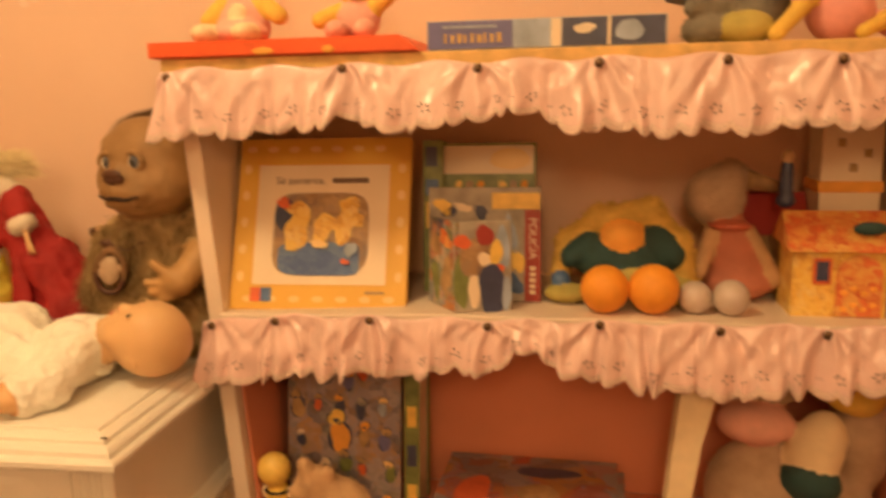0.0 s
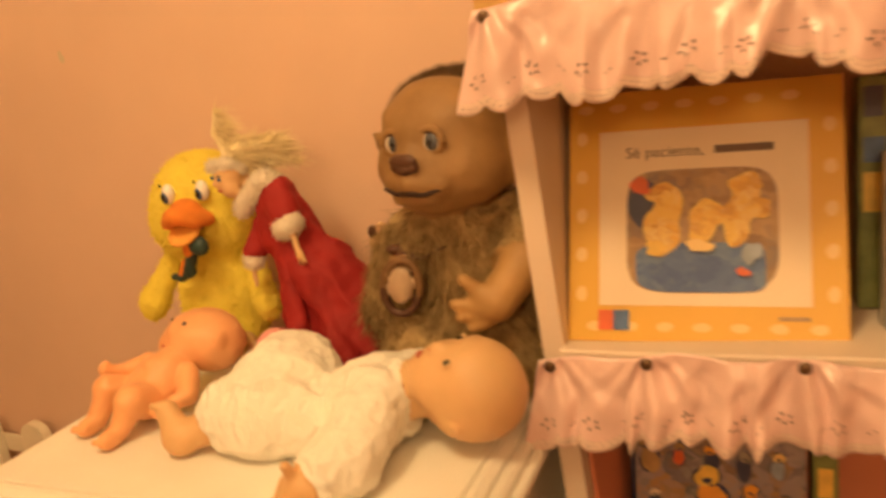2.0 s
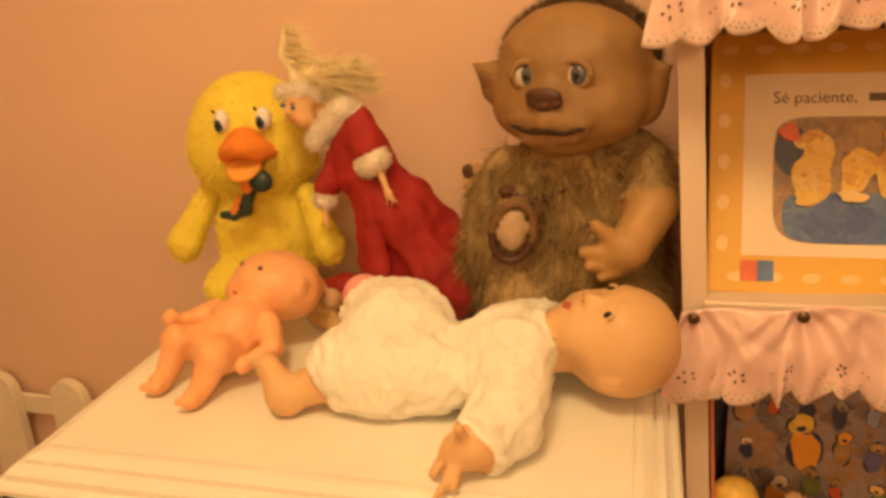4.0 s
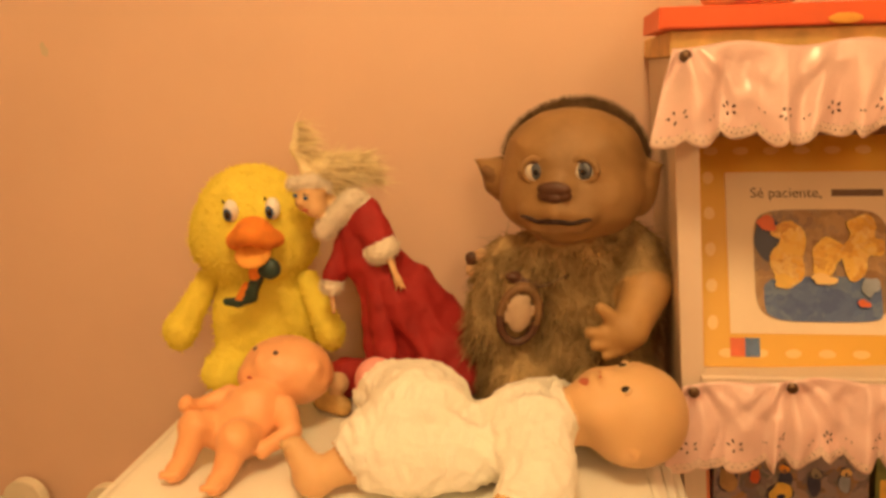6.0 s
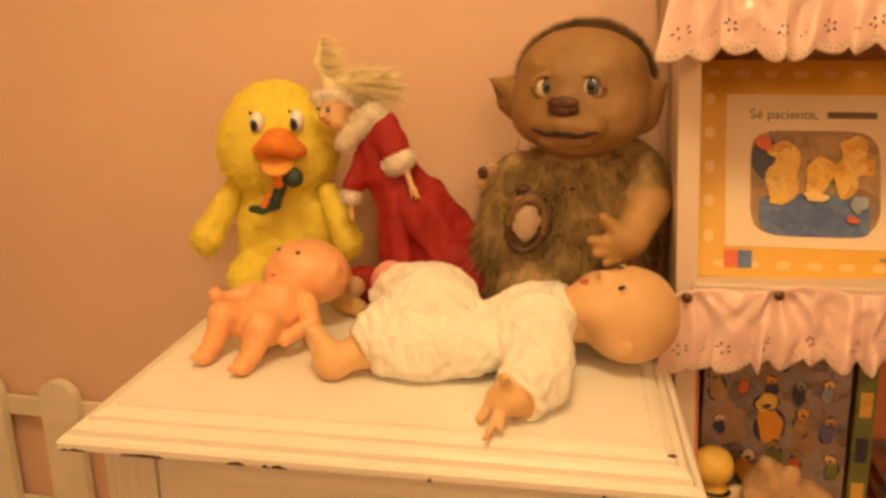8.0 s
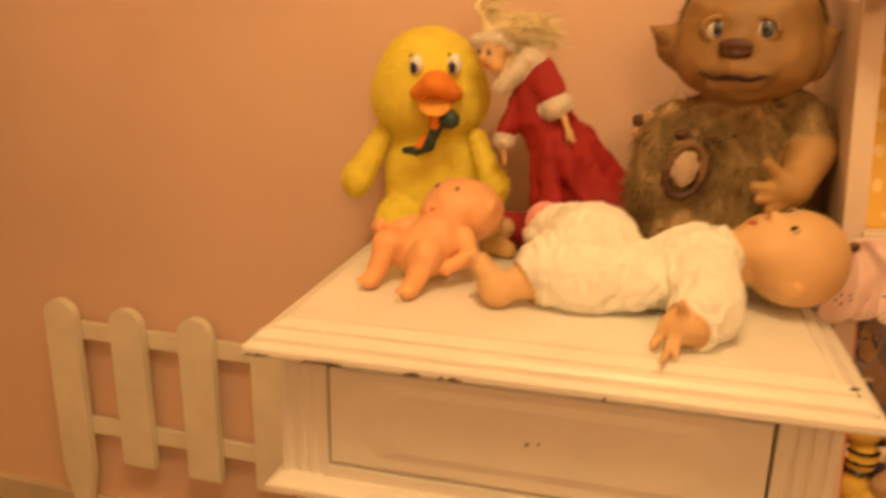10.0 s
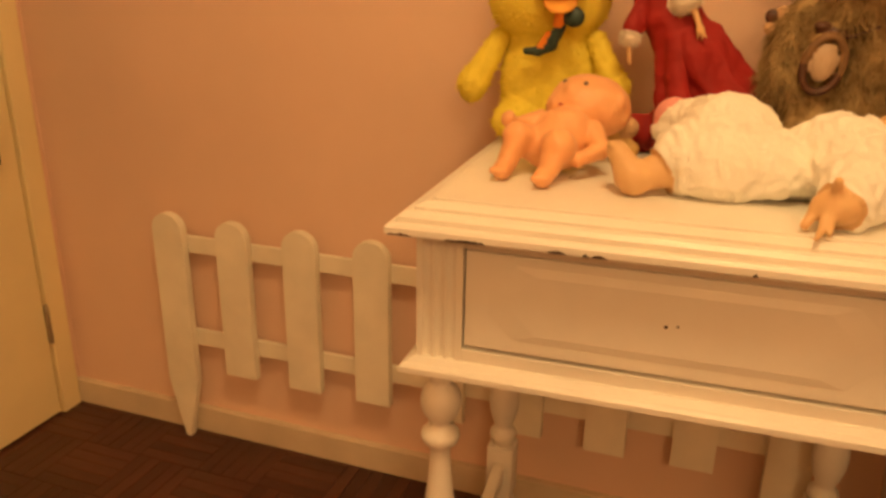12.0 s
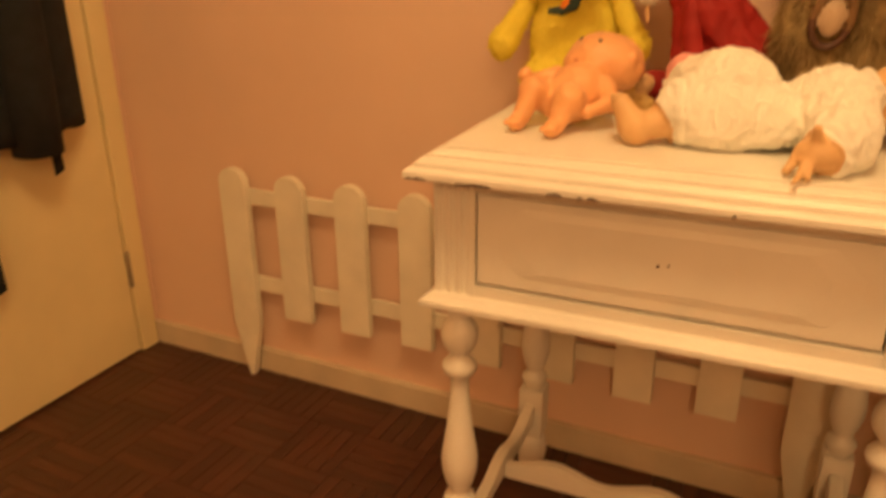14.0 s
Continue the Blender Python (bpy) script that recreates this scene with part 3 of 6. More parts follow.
def fluted_post(cx, x0, x1, y0, y1):
    """A square corner post with three flutes on its front."""
    n, pts = 3, []
    w = x1 - x0
    pts.append((x0, y0))
    for i in range(n):
        c = x0 + w * (0.24 + 0.26 * i)
        for k in range(7):
            a = math.pi * k / 6
            pts.append((c - 0.0055 * math.cos(a), y0 + 0.0045 * math.sin(a)))
    pts += [(x1, y0), (x1, y1), (x0, y1)]
    bm = bmesh.new()
    lo = [bm.verts.new((x, y, BZ0)) for x, y in pts]
    hi = [bm.verts.new((x, y, BZ1)) for x, y in pts]
    for i in range(len(pts)):
        bm.faces.new((lo[i], lo[(i + 1) % len(pts)], hi[(i + 1) % len(pts)], hi[i]))
    bm.faces.new(lo)
    bm.faces.new(hi)
    return part("corner_post", bm, M_WHITE, table)


fluted_post(0, BX0, BX0 + 0.056, BY0, BY0 + 0.05)
fluted_post(0, BX1 - 0.056, BX1, BY0, BY0 + 0.05)
for x0 in (BX0, BX1 - 0.05):
    part("corner_post", box(x0, x0 + 0.05, BY1 - 0.05, BY1, BZ0, BZ1, 0.002), M_WHITE, table)
part("side_panel", box(BX0 + 0.006, BX0 + 0.022, BY0 + 0.05, BY1 - 0.05, BZ0, BZ1), M_WHITE, table)
part("side_panel", box(BX1 - 0.022, BX1 - 0.006, BY0 + 0.05, BY1 - 0.05, BZ0, BZ1), M_WHITE, table)
part("back_panel", box(BX0 + 0.05, BX1 - 0.05, BY1 - 0.02, BY1 - 0.004, BZ0, BZ1), M_WHITE, table)
part("top_rail", box(BX0 + 0.056, BX1 - 0.056, BY0 + 0.004, BY0 + 0.03, 0.728, BZ1), M_WHITE, table)
# Solid dark board; its colour stands for the shade in the drawer's gap.
part("drawer_gap_shade", box(BX0 + 0.056, BX1 - 0.056, BY0 + 0.02, BY0 + 0.03, BZ0, 0.728), M_CHIP_GAP, table, "dark board, the shade of the drawer's gap put into its colour")
part("bottom_rail", box(BX0 + 0.056, BX1 - 0.056, BY0 + 0.001, BY0 + 0.0195, BZ0, 0.6025, 0.001), M_WHITE, table)
# drawer with a raised field that has clipped corners
DX0, DX1, DZ0, DZ1 = BX0 + 0.0585, BX1 - 0.0595, 0.6075, 0.7265
drawer = part("drawer", box(DX0, DX1, BY0 + 0.002, BY0 + 0.0185, DZ0, DZ1, 0.002), M_WHITE, table, "white drawer front with a raised bevelled field and no knob")


def octo(x0, x1, z0, z1, c, y):
    return [(x0 + c, y, z0), (x1 - c, y, z0), (x1, y, z0 + c), (x1, y, z1 - c), (x1 - c, y, z1), (x0 + c, y, z1), (x0, y, z1 - c), (x0, y, z0 + c)]


part("drawer_field", ring_loft([octo(DX0 + 0.028, DX1 - 0.028, DZ0 + 0.016, DZ1 - 0.012, 0.034, BY0 + 0.003), octo(DX0 + 0.028, DX1 - 0.028, DZ0 + 0.016, DZ1 - 0.012, 0.030, BY0 + 0.0014), octo(DX0 + 0.058, DX1 - 0.058, DZ0 + 0.026, DZ1 - 0.021, 0.026, BY0 - 0.0012)]), M_WHITE, drawer)
for dx, dz, r in ((0.0, 0.0, 0.0022), (0.012, 0.002, 0.0015)):
    part("screw_hole", ball((-0.546 + dx, BY0 - 0.0012, 0.668 + dz), r, 10, 6, (1, 0.25, 1)), M_CHIP_GAP, drawer, "dark screw hole")
part("lower_moulding", moulded(BX0 - 0.017, BX1 + 0.017, BY0 - 0.017, BY1 + 0.012, [(0.014, 0.5635), (0.006, 0.565), (0.005, 0.5675), (0.0, 0.569), (0.0, 0.576), (0.004, 0.579), (0.008, 0.580), (0.014, 0.5865), (0.02, 0.5868)], 0.6), M_WHITE, table)
LEG = [(0.020, 0.5633), (0.020, 0.545), (0.016, 0.538), (0.018, 0.532), (0.026, 0.526), (0.0305, 0.515), (0.031, 0.505), (0.028, 0.494), (0.021, 0.485), (0.0155, 0.479), (0.0155, 0.474), (0.022, 0.470), (0.0285, 0.463), (0.0295, 0.457), (0.026, 0.449), (0.019, 0.444), (0.0155, 0.438), (0.0155, 0.425), (0.018, 0.395), (0.023, 0.355), (0.0295, 0.320), (0.0320, 0.300), (0.0305, 0.280), (0.024, 0.258), (0.0185, 0.246), (0.018, 0.240), (0.026, 0.234), (0.029, 0.226), (0.025, 0.217), (0.020, 0.212), (0.020, 0.206)]
for lx in (-0.808, -0.270):
    for ly in (0.955, 1.335):
        leg = part("leg", lathe([(rr * 0.86, zz) for rr, zz in LEG], lx, ly), M_WHITE, table, "turned white leg", True)
        part("block", box(lx - 0.024, lx + 0.024, ly - 0.024, ly + 0.024, 0.10, 0.206, 0.003), M_WHITE, leg)
        part("foot", lathe([(0.019, 0.10), (0.026, 0.09), (0.030, 0.06), (0.026, 0.03), (0.017, 0.015), (0.020, 0.0)], lx, ly), M_WHITE, leg, "", True)


def wavy_rail(length, h0, amp, waves, n=36):
    top = [(length * (i / n - 0.5), h0 + amp * (0.5 + 0.5 * math.cos(2 * math.pi * waves * (i / n - 0.5)))) for i in range(n + 1)]
    return [(-length / 2, 0)] + [(length / 2, 0)] + top[::-1]


for lx in (-0.808, -0.270):
    part("side_stretcher", prism(wavy_rail(0.38 - 0.05, 0.026, 0.016, 2), Matrix.Translation((lx - 0.01, 1.145, 0.135)) @ pose(0, 0, 0, 90, 0, 90), 0.02, 0.002), M_WHITE, table)
part("centre_stretcher", prism(wavy_rail(0.538 - 0.022, 0.026, 0.020, 3), Matrix.Translation((-0.539, 1.155, 0.135)) @ pose(0, 0, 0, 90, 0, 0), 0.02, 0.002), M_WHITE, table)
# chipped paint under the front lip
rng = random.Random(3)
for x, w in ((-0.835, 0.030), (-0.762, 0.045), (-0.748, 0.02), (-0.662, 0.02), (-0.632, 0.008), (-0.618, 0.016), (-0.47, 0.005)):
    n = 10
    o = [(x + w * (i / n - 0.5), 0.7500) for i in range(n + 1)] + [(x + w * (0.5 - i / n), 0.7506 + (0.0006 + rng.uniform(0, 0.0030)) * math.sin(math.pi * i / n) ** 0.7) for i in range(1, n)]
    part("paint_chip", prism(o, Matrix.Translation((0, TY0 + 0.001, 0)) @ pose(0, 0, 0, 90, 0, 0), 0.0016), M_CHIP_GAP, table, "dark wood showing through a paint chip")
part("paint_chip", ball((-0.247, TY0 + 0.03, 0.7795), 0.004, 10, 6, (1.2, 0.5, 0.3)), M_CHIP_GAP, table, "dark wood showing through a paint chip")

table.rotation_euler = (0, 0, radians(2.0))
table.location.x -= 0.006

# ---- shelf unit ----
SX1 = 0.79
shelf = thing("shelf_unit", (0.28, 1.30, 0), "home-made painted shelf unit, pink outside and coral red inside", "shelf")


def slanted_panel(xa, xb, lean, y0, y1, z0, z1):
    r = [[(xa - lean * (z - 0.93), y0, z), (xb - lean * (z - 0.93), y0, z), (xb - lean * (z - 0.93), y1, z), (xa - lean * (z - 0.93), y1, z)] for z in (z0, z1)]
    return ring_loft(r)


TOPZ, MIDZ, LOWZ = 1.237, 0.880, 0.490
part("side_panel", slanted_panel(-0.230, -0.206, 0.07, 1.166, WY - 0.003, 0.0, TOPZ - 0.026), M_SHELFW, shelf, "pale painted side panel")
part("side_panel", box(SX1 - 0.024, SX1, 1.166, WY - 0.003, 0, TOPZ - 0.026, 0.002), M_SHELFW, shelf, "pale painted side panel")
part("inner_lining", slanted_panel(-0.2035, -0.1995, 0.07, 1.185, WY - 0.02, LOWZ, MIDZ - 0.03), M_CORAL, shelf, "coral red painted lining")
part("inner_lining", box(SX1 - 0.029, SX1 - 0.0265, 1.185, WY - 0.02, LOWZ, MIDZ - 0.03), M_CORAL, shelf, "coral red painted lining")
part("top_board", box(-0.256, SX1 + 0.03, 1.140, WY - 0.003, TOPZ - 0.025, TOPZ, 0.003), M_PINE, shelf, "bare pine top board")
board = []
for x in (-0.205, -0.12, -0.04, 0.04, 0.10, 0.45, SX1 - 0.025):
    z = MIDZ - 0.009 * min(1.0, max(0.0, (0.10 - x) / 0.28))
    board.append([(x, 1.158, z - 0.026), (x, 1.158, z - 0.002), (x, 1.160, z), (x, WY - 0.012, z), (x, WY - 0.012, z - 0.026)])
part("middle_board", ring_loft(board), M_SHELFW, shelf, "pale pink shelf board, sagging at one end")
part("bottom_board", box(-0.172, SX1 - 0.025, 1.170, WY - 0.012, LOWZ - 0.024, LOWZ, 0.003), M_CORAL, shelf)
part("upper_back", box(-0.20, SX1 - 0.025, WY - 0.011, WY - 0.004, MIDZ, TOPZ - 0.026), M_SALMON, shelf, "salmon painted back board")
part("lower_back", box(-0.165, SX1 - 0.03, WY - 0.011, WY - 0.004, LOWZ, MIDZ - 0.027), M_CORAL, shelf, "coral red painted back board")
divider = []
for z, xa, xb in ((LOWZ, 0.440, 0.470), (0.60, 0.442, 0.474), (0.70, 0.450, 0.488), (0.77, 0.457, 0.504), (MIDZ - 0.0265, 0.462, 0.515)):
    divider.append([(xa, 1.178, z), (xb, 1.178, z), (xb, 1.225, z), (xa, 1.225, z)])
part("divider", ring_loft(divider), M_CREAMF, shelf, "cream shaped upright between two compartments")


# ---- frilled satin valances ----
def frill_shape(x0, x1, y0, z0, drops, seed, rise, pins, dip):
    """A gathered strip: u along it, v down it. drops: (x, drop) of its lower edge."""
    rng = random.Random(seed)
    waves = [(rng.uniform(0.5, 1.0), 2 * math.pi / rng.uniform(0.030, 0.11), rng.uniform(0, 6.3)) for _ in range(6)]
    dx, dd = [p[0] for p in drops], [p[1] for p in drops]

    def at(u, v):
        x = x0 + (x1 - x0) * u
        f = sum(a * math.sin(k * x + p + 0.9 * math.sin(0.4 * k * x + p) + 0.8 * v * math.sin(9 * x + p)) for a, k, p in waves) / 3.0
        crumple = noise.noise(Vector((x * 26 + v * 0.9, v * 1.3 + x * 4, seed))) + 0.5 * noise.noise(Vector((x * 60 + v * 2.0, v * 2.6, seed + 7)))
        pull = 0.0
        for k, q in enumerate(pins):
            s = (x - q) / (0.012 + 0.085 * v)
            if abs(s) < 2.2:
                pull += math.sin(7.5 * s + k) * math.exp(-1.1 * s * s)
        amp = 0.0014 + 0.0100 * v ** 0.8
        scal = abs(math.sin(math.pi * (x + 0.003 * f) / 0.029)) ** 0.6
        length = float(np.interp(x, dx, dd)) + 0.002 * f + 0.011 * (scal - 0.65)
        y = y0 - 0.004 - amp * (f + 1.1) - 0.006 * v - (0.0070 * crumple + 0.0058 * pull) * min(1, 5 * v) * (1.25 - v)
        flare = math.exp(-(x - x0) / 0.03)
        xx = x + 0.004 * v * math.cos(2 * math.pi * x / 0.06 + seed) - 0.018 * v * flare + 0.004 * v * crumple
        z = z0 + rise * (x - x0) - dip * math.exp(-((x - x0) / 0.07) ** 2) + 0.003 * math.sin(2 * math.pi * x / 0.11) - length * v
        return Vector((xx, min(y, y0 - 0.0015), z))
    return at


def valance(x0, x1, y0, z0, drops, seed, rise, pins, label, dip=0.0):
    at = frill_shape(x0, x1, y0, z0, drops, seed, rise, pins, dip)
    root = thing("frilled_valance", ((x0 + x1) / 2, y0, z0), label, "valance", "satin valances")
    nu, nv = int((x1 - x0) / 0.0016), 26
    V = [at(i / nu, j / nv)[:] for i in range(nu + 1) for j in range(nv + 1)]
    F = [(i * (nv + 1) + j, i * (nv + 1) + j + 1, (i + 1) * (nv + 1) + j + 1, (i + 1) * (nv + 1) + j) for i in range(nu) for j in range(nv)]
    mesh = bpy.data.meshes.new("cloth")
    mesh.from_pydata(V, [], F)
    mesh.materials.append(M_SATIN)
    mesh.materials.append(M_LACE)
    mesh.polygons.foreach_set("material_index", [1 if (k % nv) >= nv - 3 else 0 for k in range(len(F))])
    mesh.polygons.foreach_set("use_smooth", [True] * len(F))
    cloth = put("cloth", mesh, root, "shiny pink satin with a scalloped lace edge")
    sol = cloth.modifiers.new("thick", "SOLIDIFY")
    sol.thickness = 0.0007
    # embroidered eyelets
    EV, EF = [], []

    def hole(u, v, ru, rv, turn):
        c = at(u, v)
        eu = (at(u + 0.001, v) - c)
        ev = (at(u, v + 0.02) - c)
        eu.normalize()
        ev.normalize()
        nr = eu.cross(ev)
        if nr.y > 0:
            nr = -nr
        n0 = len(EV)
        for k in range(8):
            a = 2 * math.pi * k / 8
            p, q = ru * math.cos(a), rv * math.sin(a)
            p, q = p * math.cos(turn) - q * math.sin(turn), p * math.sin(turn) + q * math.cos(turn)
            EV.append((c + eu * p + ev * q + nr * 0.0009)[:])
        EF.append(tuple(range(n0, n0 + 8)))
    span = x1 - x0
    x = 0.014
    while x < span - 0.012:
        for k in range(5):
            a = 0.5 + k * 2 * math.pi / 5
            hole((x + 0.0052 * math.cos(a)) / span, 0.70 + 0.055 * math.sin(a), 0.0021, 0.0013, a)
        hole((x + 0.0225) / span, 0.74, 0.0011, 0.0011, 0)
        hole((x + 0.0265) / span, 0.72, 0.0011, 0.0011, 0)
        x += 0.045
    x = 0.004
    while x < span - 0.004:
        hole(x / span, 0.935, 0.0008, 0.0008, 0)
        hole((x + 0.002) / span, 0.885, 0.0006, 0.0006, 0)
        x += 0.0045
    em = bpy.data.meshes.new("eyelet_embroidery")
    em.from_pydata(EV, [], EF)
    em.materials.append(M_EYELET)
    tagged(put("eyelet_embroidery", em, root, "rows of small embroidered eyelet holes"), kind="stuff")
    for px in pins:
        c = at((px - x0) / span, 0.06)
        part("tack", ball((px, c.y - 0.003, c.z - 0.002), 0.0062, 14, 8, (1, 0.55, 1)), M_TACK, root, "round dark metal upholstery tack", True)
    return root


valance(-0.254, SX1 + 0.03, 1.139, 1.2225, ((-0.26, 0.092), (-0.08, 0.089), (0.0, 0.072), (0.09, 0.086), (0.15, 0.080), (0.234, 0.062), (0.32, 0.090), (0.488, 0.094), (0.604, 0.086), (0.8, 0.09)), 4, 0.0, (-0.242, 0.008, 0.187, 0.338, 0.49, 0.62, 0.75), "pink satin eyelet frill tacked along the top board")
valance(-0.226, SX1, 1.157, 0.873, ((-0.23, 0.100), (-0.11, 0.088), (0.012, 0.084), (0.10, 0.078), (0.20, 0.070), (0.242, 0.040), (0.30, 0.066), (0.338, 0.082), (0.507, 0.096), (0.625, 0.088), (0.8, 0.09)), 9, 0.010, (-0.214, -0.114, 0.028, 0.194, 0.346, 0.50, 0.63, 0.74), "pink satin eyelet frill tacked along the middle shelf", 0.011)


def axes(f, up=(0, 0, 1)):
    """Forward, viewer's right and up of a face that looks along f."""
    f = Vector(f).normalized()
    r = Vector(up).cross(f).normalized()
    return f, r, f.cross(r).normalized()


def spot(c, f, r, u, a, b, d):
    return Vector(c) + r * a + u * b + f * d


def disc_turn(f):
    return Vector(f).to_track_quat("Z", "Y").to_matrix().to_4x4()


# ---- plush duck on the table ----
duck = thing("plush_duck", (-0.770, 1.305, TZ), "fluffy yellow plush duck with an orange felt beak", "plush toy")
FUZZ = [(0, 0.0016, 90, (1.0, 1.0, 1.0))]
body = [ell((-0.772, 1.316, 0.868), (0.074, 0.060, 0.092), 0, 0.03), ell((-0.777, 1.312, 0.982), (0.088, 0.073, 0.062), 0, 0.02), ell((-0.778, 1.314, 1.026), (0.068, 0.064, 0.060), 0, 0.04), ell((-0.808, 1.27, 0.812), (0.036, 0.05, 0.028), 0, 0.02), ell((-0.735, 1.27, 0.812), (0.036, 0.05, 0.028), 0, 0.02)]
grown("body", body, [M_DUCK], 0.0045, hair=[(0, 4500, 0.007, 0.0008, 0, 11, 0.1)], rumple=FUZZ, parent=duck)
grown("wing", [cap((-0.846, 1.302, 0.930), (-0.878, 1.276, 0.866), 0.015, 0.020, 0, 0.02), ell((-0.883, 1.272, 0.856), (0.016, 0.014, 0.022), 0, 0.02)], [M_DUCK], 0.004, hair=[(0, 700, 0.007, 0.0008, 0, 12, 0.2)], rumple=FUZZ, parent=duck)
grown("wing", [cap((-0.702, 1.302, 0.930), (-0.668, 1.276, 0.872), 0.014, 0.017, 0, 0.02), ell((-0.662, 1.272, 0.862), (0.014, 0.013, 0.020), 0, 0.02)], [M_DUCK], 0.004, hair=[(0, 600, 0.007, 0.0008, 0, 13, 0.2)], rumple=FUZZ, parent=duck)
f, r, u = axes((0.20, -0.97, 0.05))
for ex, ey, ez in ((-0.776, 1.242, 1.036), (-0.724, 1.252, 1.038)):
    e = part("eye", ball((ex, ey, ez), 0.0115, 18, 12, (0.85, 0.75, 1.25)), M_EYEW, duck, "white plastic eye", True)
    p = Vector((ex, ey, ez)) + f * 0.0066 + Vector((-0.0030, 0, -0.004))
    ir = part("iris", ball(p, 0.0074, 14, 10, (0.85, 0.5, 1.2)), M_EYEB, e, "blue iris", True)
    part("pupil", ball(p + f * 0.0034, 0.0046, 12, 8, (0.8, 0.5, 1.2)), M_BLACK, e, "", True)
    part("eyelash", prism([(-0.006, 0), (-0.002, 0), (-0.003, 0.003), (-0.006, 0.005)], Matrix.Translation((ex - 0.002, ey - 0.006, ez + 0.011)) @ pose(0, 0, 0, 80, 0, 10), 0.001), M_BLACK, e)
BK = Vector((-0.746, 1.240, 1.003))


def bk_at(a, b, d):
    return tuple(spot(BK, f, r, u, a, b, d))


# upper bill bowed over an open mouth, with a lighter lower bill
upper = [cap(bk_at(0.029 * i / 4, 0.008 - 0.013 * (i / 4) ** 2, 0.008 - 0.010 * (i / 4) ** 2), bk_at(0.022 * i / 4, 0.006 - 0.012 * (i / 4) ** 2, 0.034 - 0.013 * (i / 4) ** 2), 0.0080, 0.0060, 0, 0.012) for i in range(-4, 5)]
upper += [ell(bk_at(0, 0.014, 0.004), (0.018, 0.014, 0.012), 0, 0.014), ell(bk_at(0, 0.010, 0.022), (0.010, 0.020, 0.008), 0, 0.014)]
lower = [ell(bk_at(0, -0.019, 0.018), (0.023, 0.025, 0.0060), 1, 0.002, (34, 0, 12)), ell(bk_at(0, -0.010, 0.000), (0.024, 0.012, 0.012), 2, 0.002)]
grown("beak", upper + lower, [M_BEAK, M_BEAKIN, M_LIP], 0.0024, parent=duck, label="open orange felt beak")
grown("bow", [ell((-0.723, 1.224, 0.966), (0.015, 0.010, 0.014), 0, 0.002), cap((-0.741, 1.223, 0.976), (-0.743, 1.225, 0.956), 0.008, 0.008, 1, 0.001), cap((-0.741, 1.227, 0.952), (-0.752, 1.229, 0.932), 0.008, 0.008, 0, 0.001), cap((-0.757, 1.229, 0.940), (-0.766, 1.230, 0.926), 0.0065, 0.0065, 1, 0.001), cap((-0.752, 1.230, 0.926), (-0.772, 1.232, 0.918), 0.0075, 0.0065, 0, 0.004), cap((-0.772, 1.232, 0.918), (-0.790, 1.236, 0.917), 0.0065, 0.005, 0, 0.004)], [M_BOW, M_BEAK], 0.0022, parent=duck, label="dark green and orange printed neck ribbon")

# ---- fashion doll in a red winter gown, leaning on the duck ----
Y = 1.268
gown = [cap((-0.616, Y, 1.022), (-0.603, Y, 0.975), 0.025, 0.031, 0, 0.012), cap((-0.603, Y, 0.975), (-0.562, Y + 0.005, 0.915), 0.029, 0.040, 0, 0.02), cap((-0.562, Y + 0.005, 0.915), (-0.530, Y + 0.012, 0.862), 0.040, 0.058, 0, 0.02), ell((-0.522, Y + 0.008, 0.826), (0.080, 0.062, 0.044), 0, 0.03), ell((-0.625, Y - 0.01, 0.812), (0.055, 0.03, 0.022), 0, 0.02), cap((-0.592, Y - 0.030, 0.95), (-0.566, Y - 0.066, 0.82), 0.005, 0.013, 0, 0.016), cap((-0.570, Y - 0.034, 0.94), (-0.505, Y - 0.062, 0.82), 0.005, 0.014, 0, 0.016), cap((-0.604, Y - 0.020, 0.94), (-0.590, Y - 0.040, 0.82), 0.005, 0.012, 0, 0.016),
        cap((-0.606, Y - 0.012, 1.030), (-0.584, Y - 0.030, 1.000), 0.017, 0.016, 0, 0.008), cap((-0.636, Y - 0.012, 0.985), (-0.646, Y - 0.022, 0.955), 0.014, 0.014, 0, 0.008)]
fluff = [cap((-0.622, Y - 0.020, 1.046), (-0.655, Y - 0.022, 1.012), 0.0135, 0.0125, 1, 0.004), ell((-0.615, Y - 0.012, 1.050), (0.014, 0.018, 0.011), 1, 0.006, (0, 40, 0)), ell((-0.578, Y - 0.034, 0.990), (0.021, 0.019, 0.0145), 1, 0.003, (0, -25, 0)), ell((-0.648, Y - 0.026, 0.940), (0.014, 0.014, 0.012), 1, 0.003)]
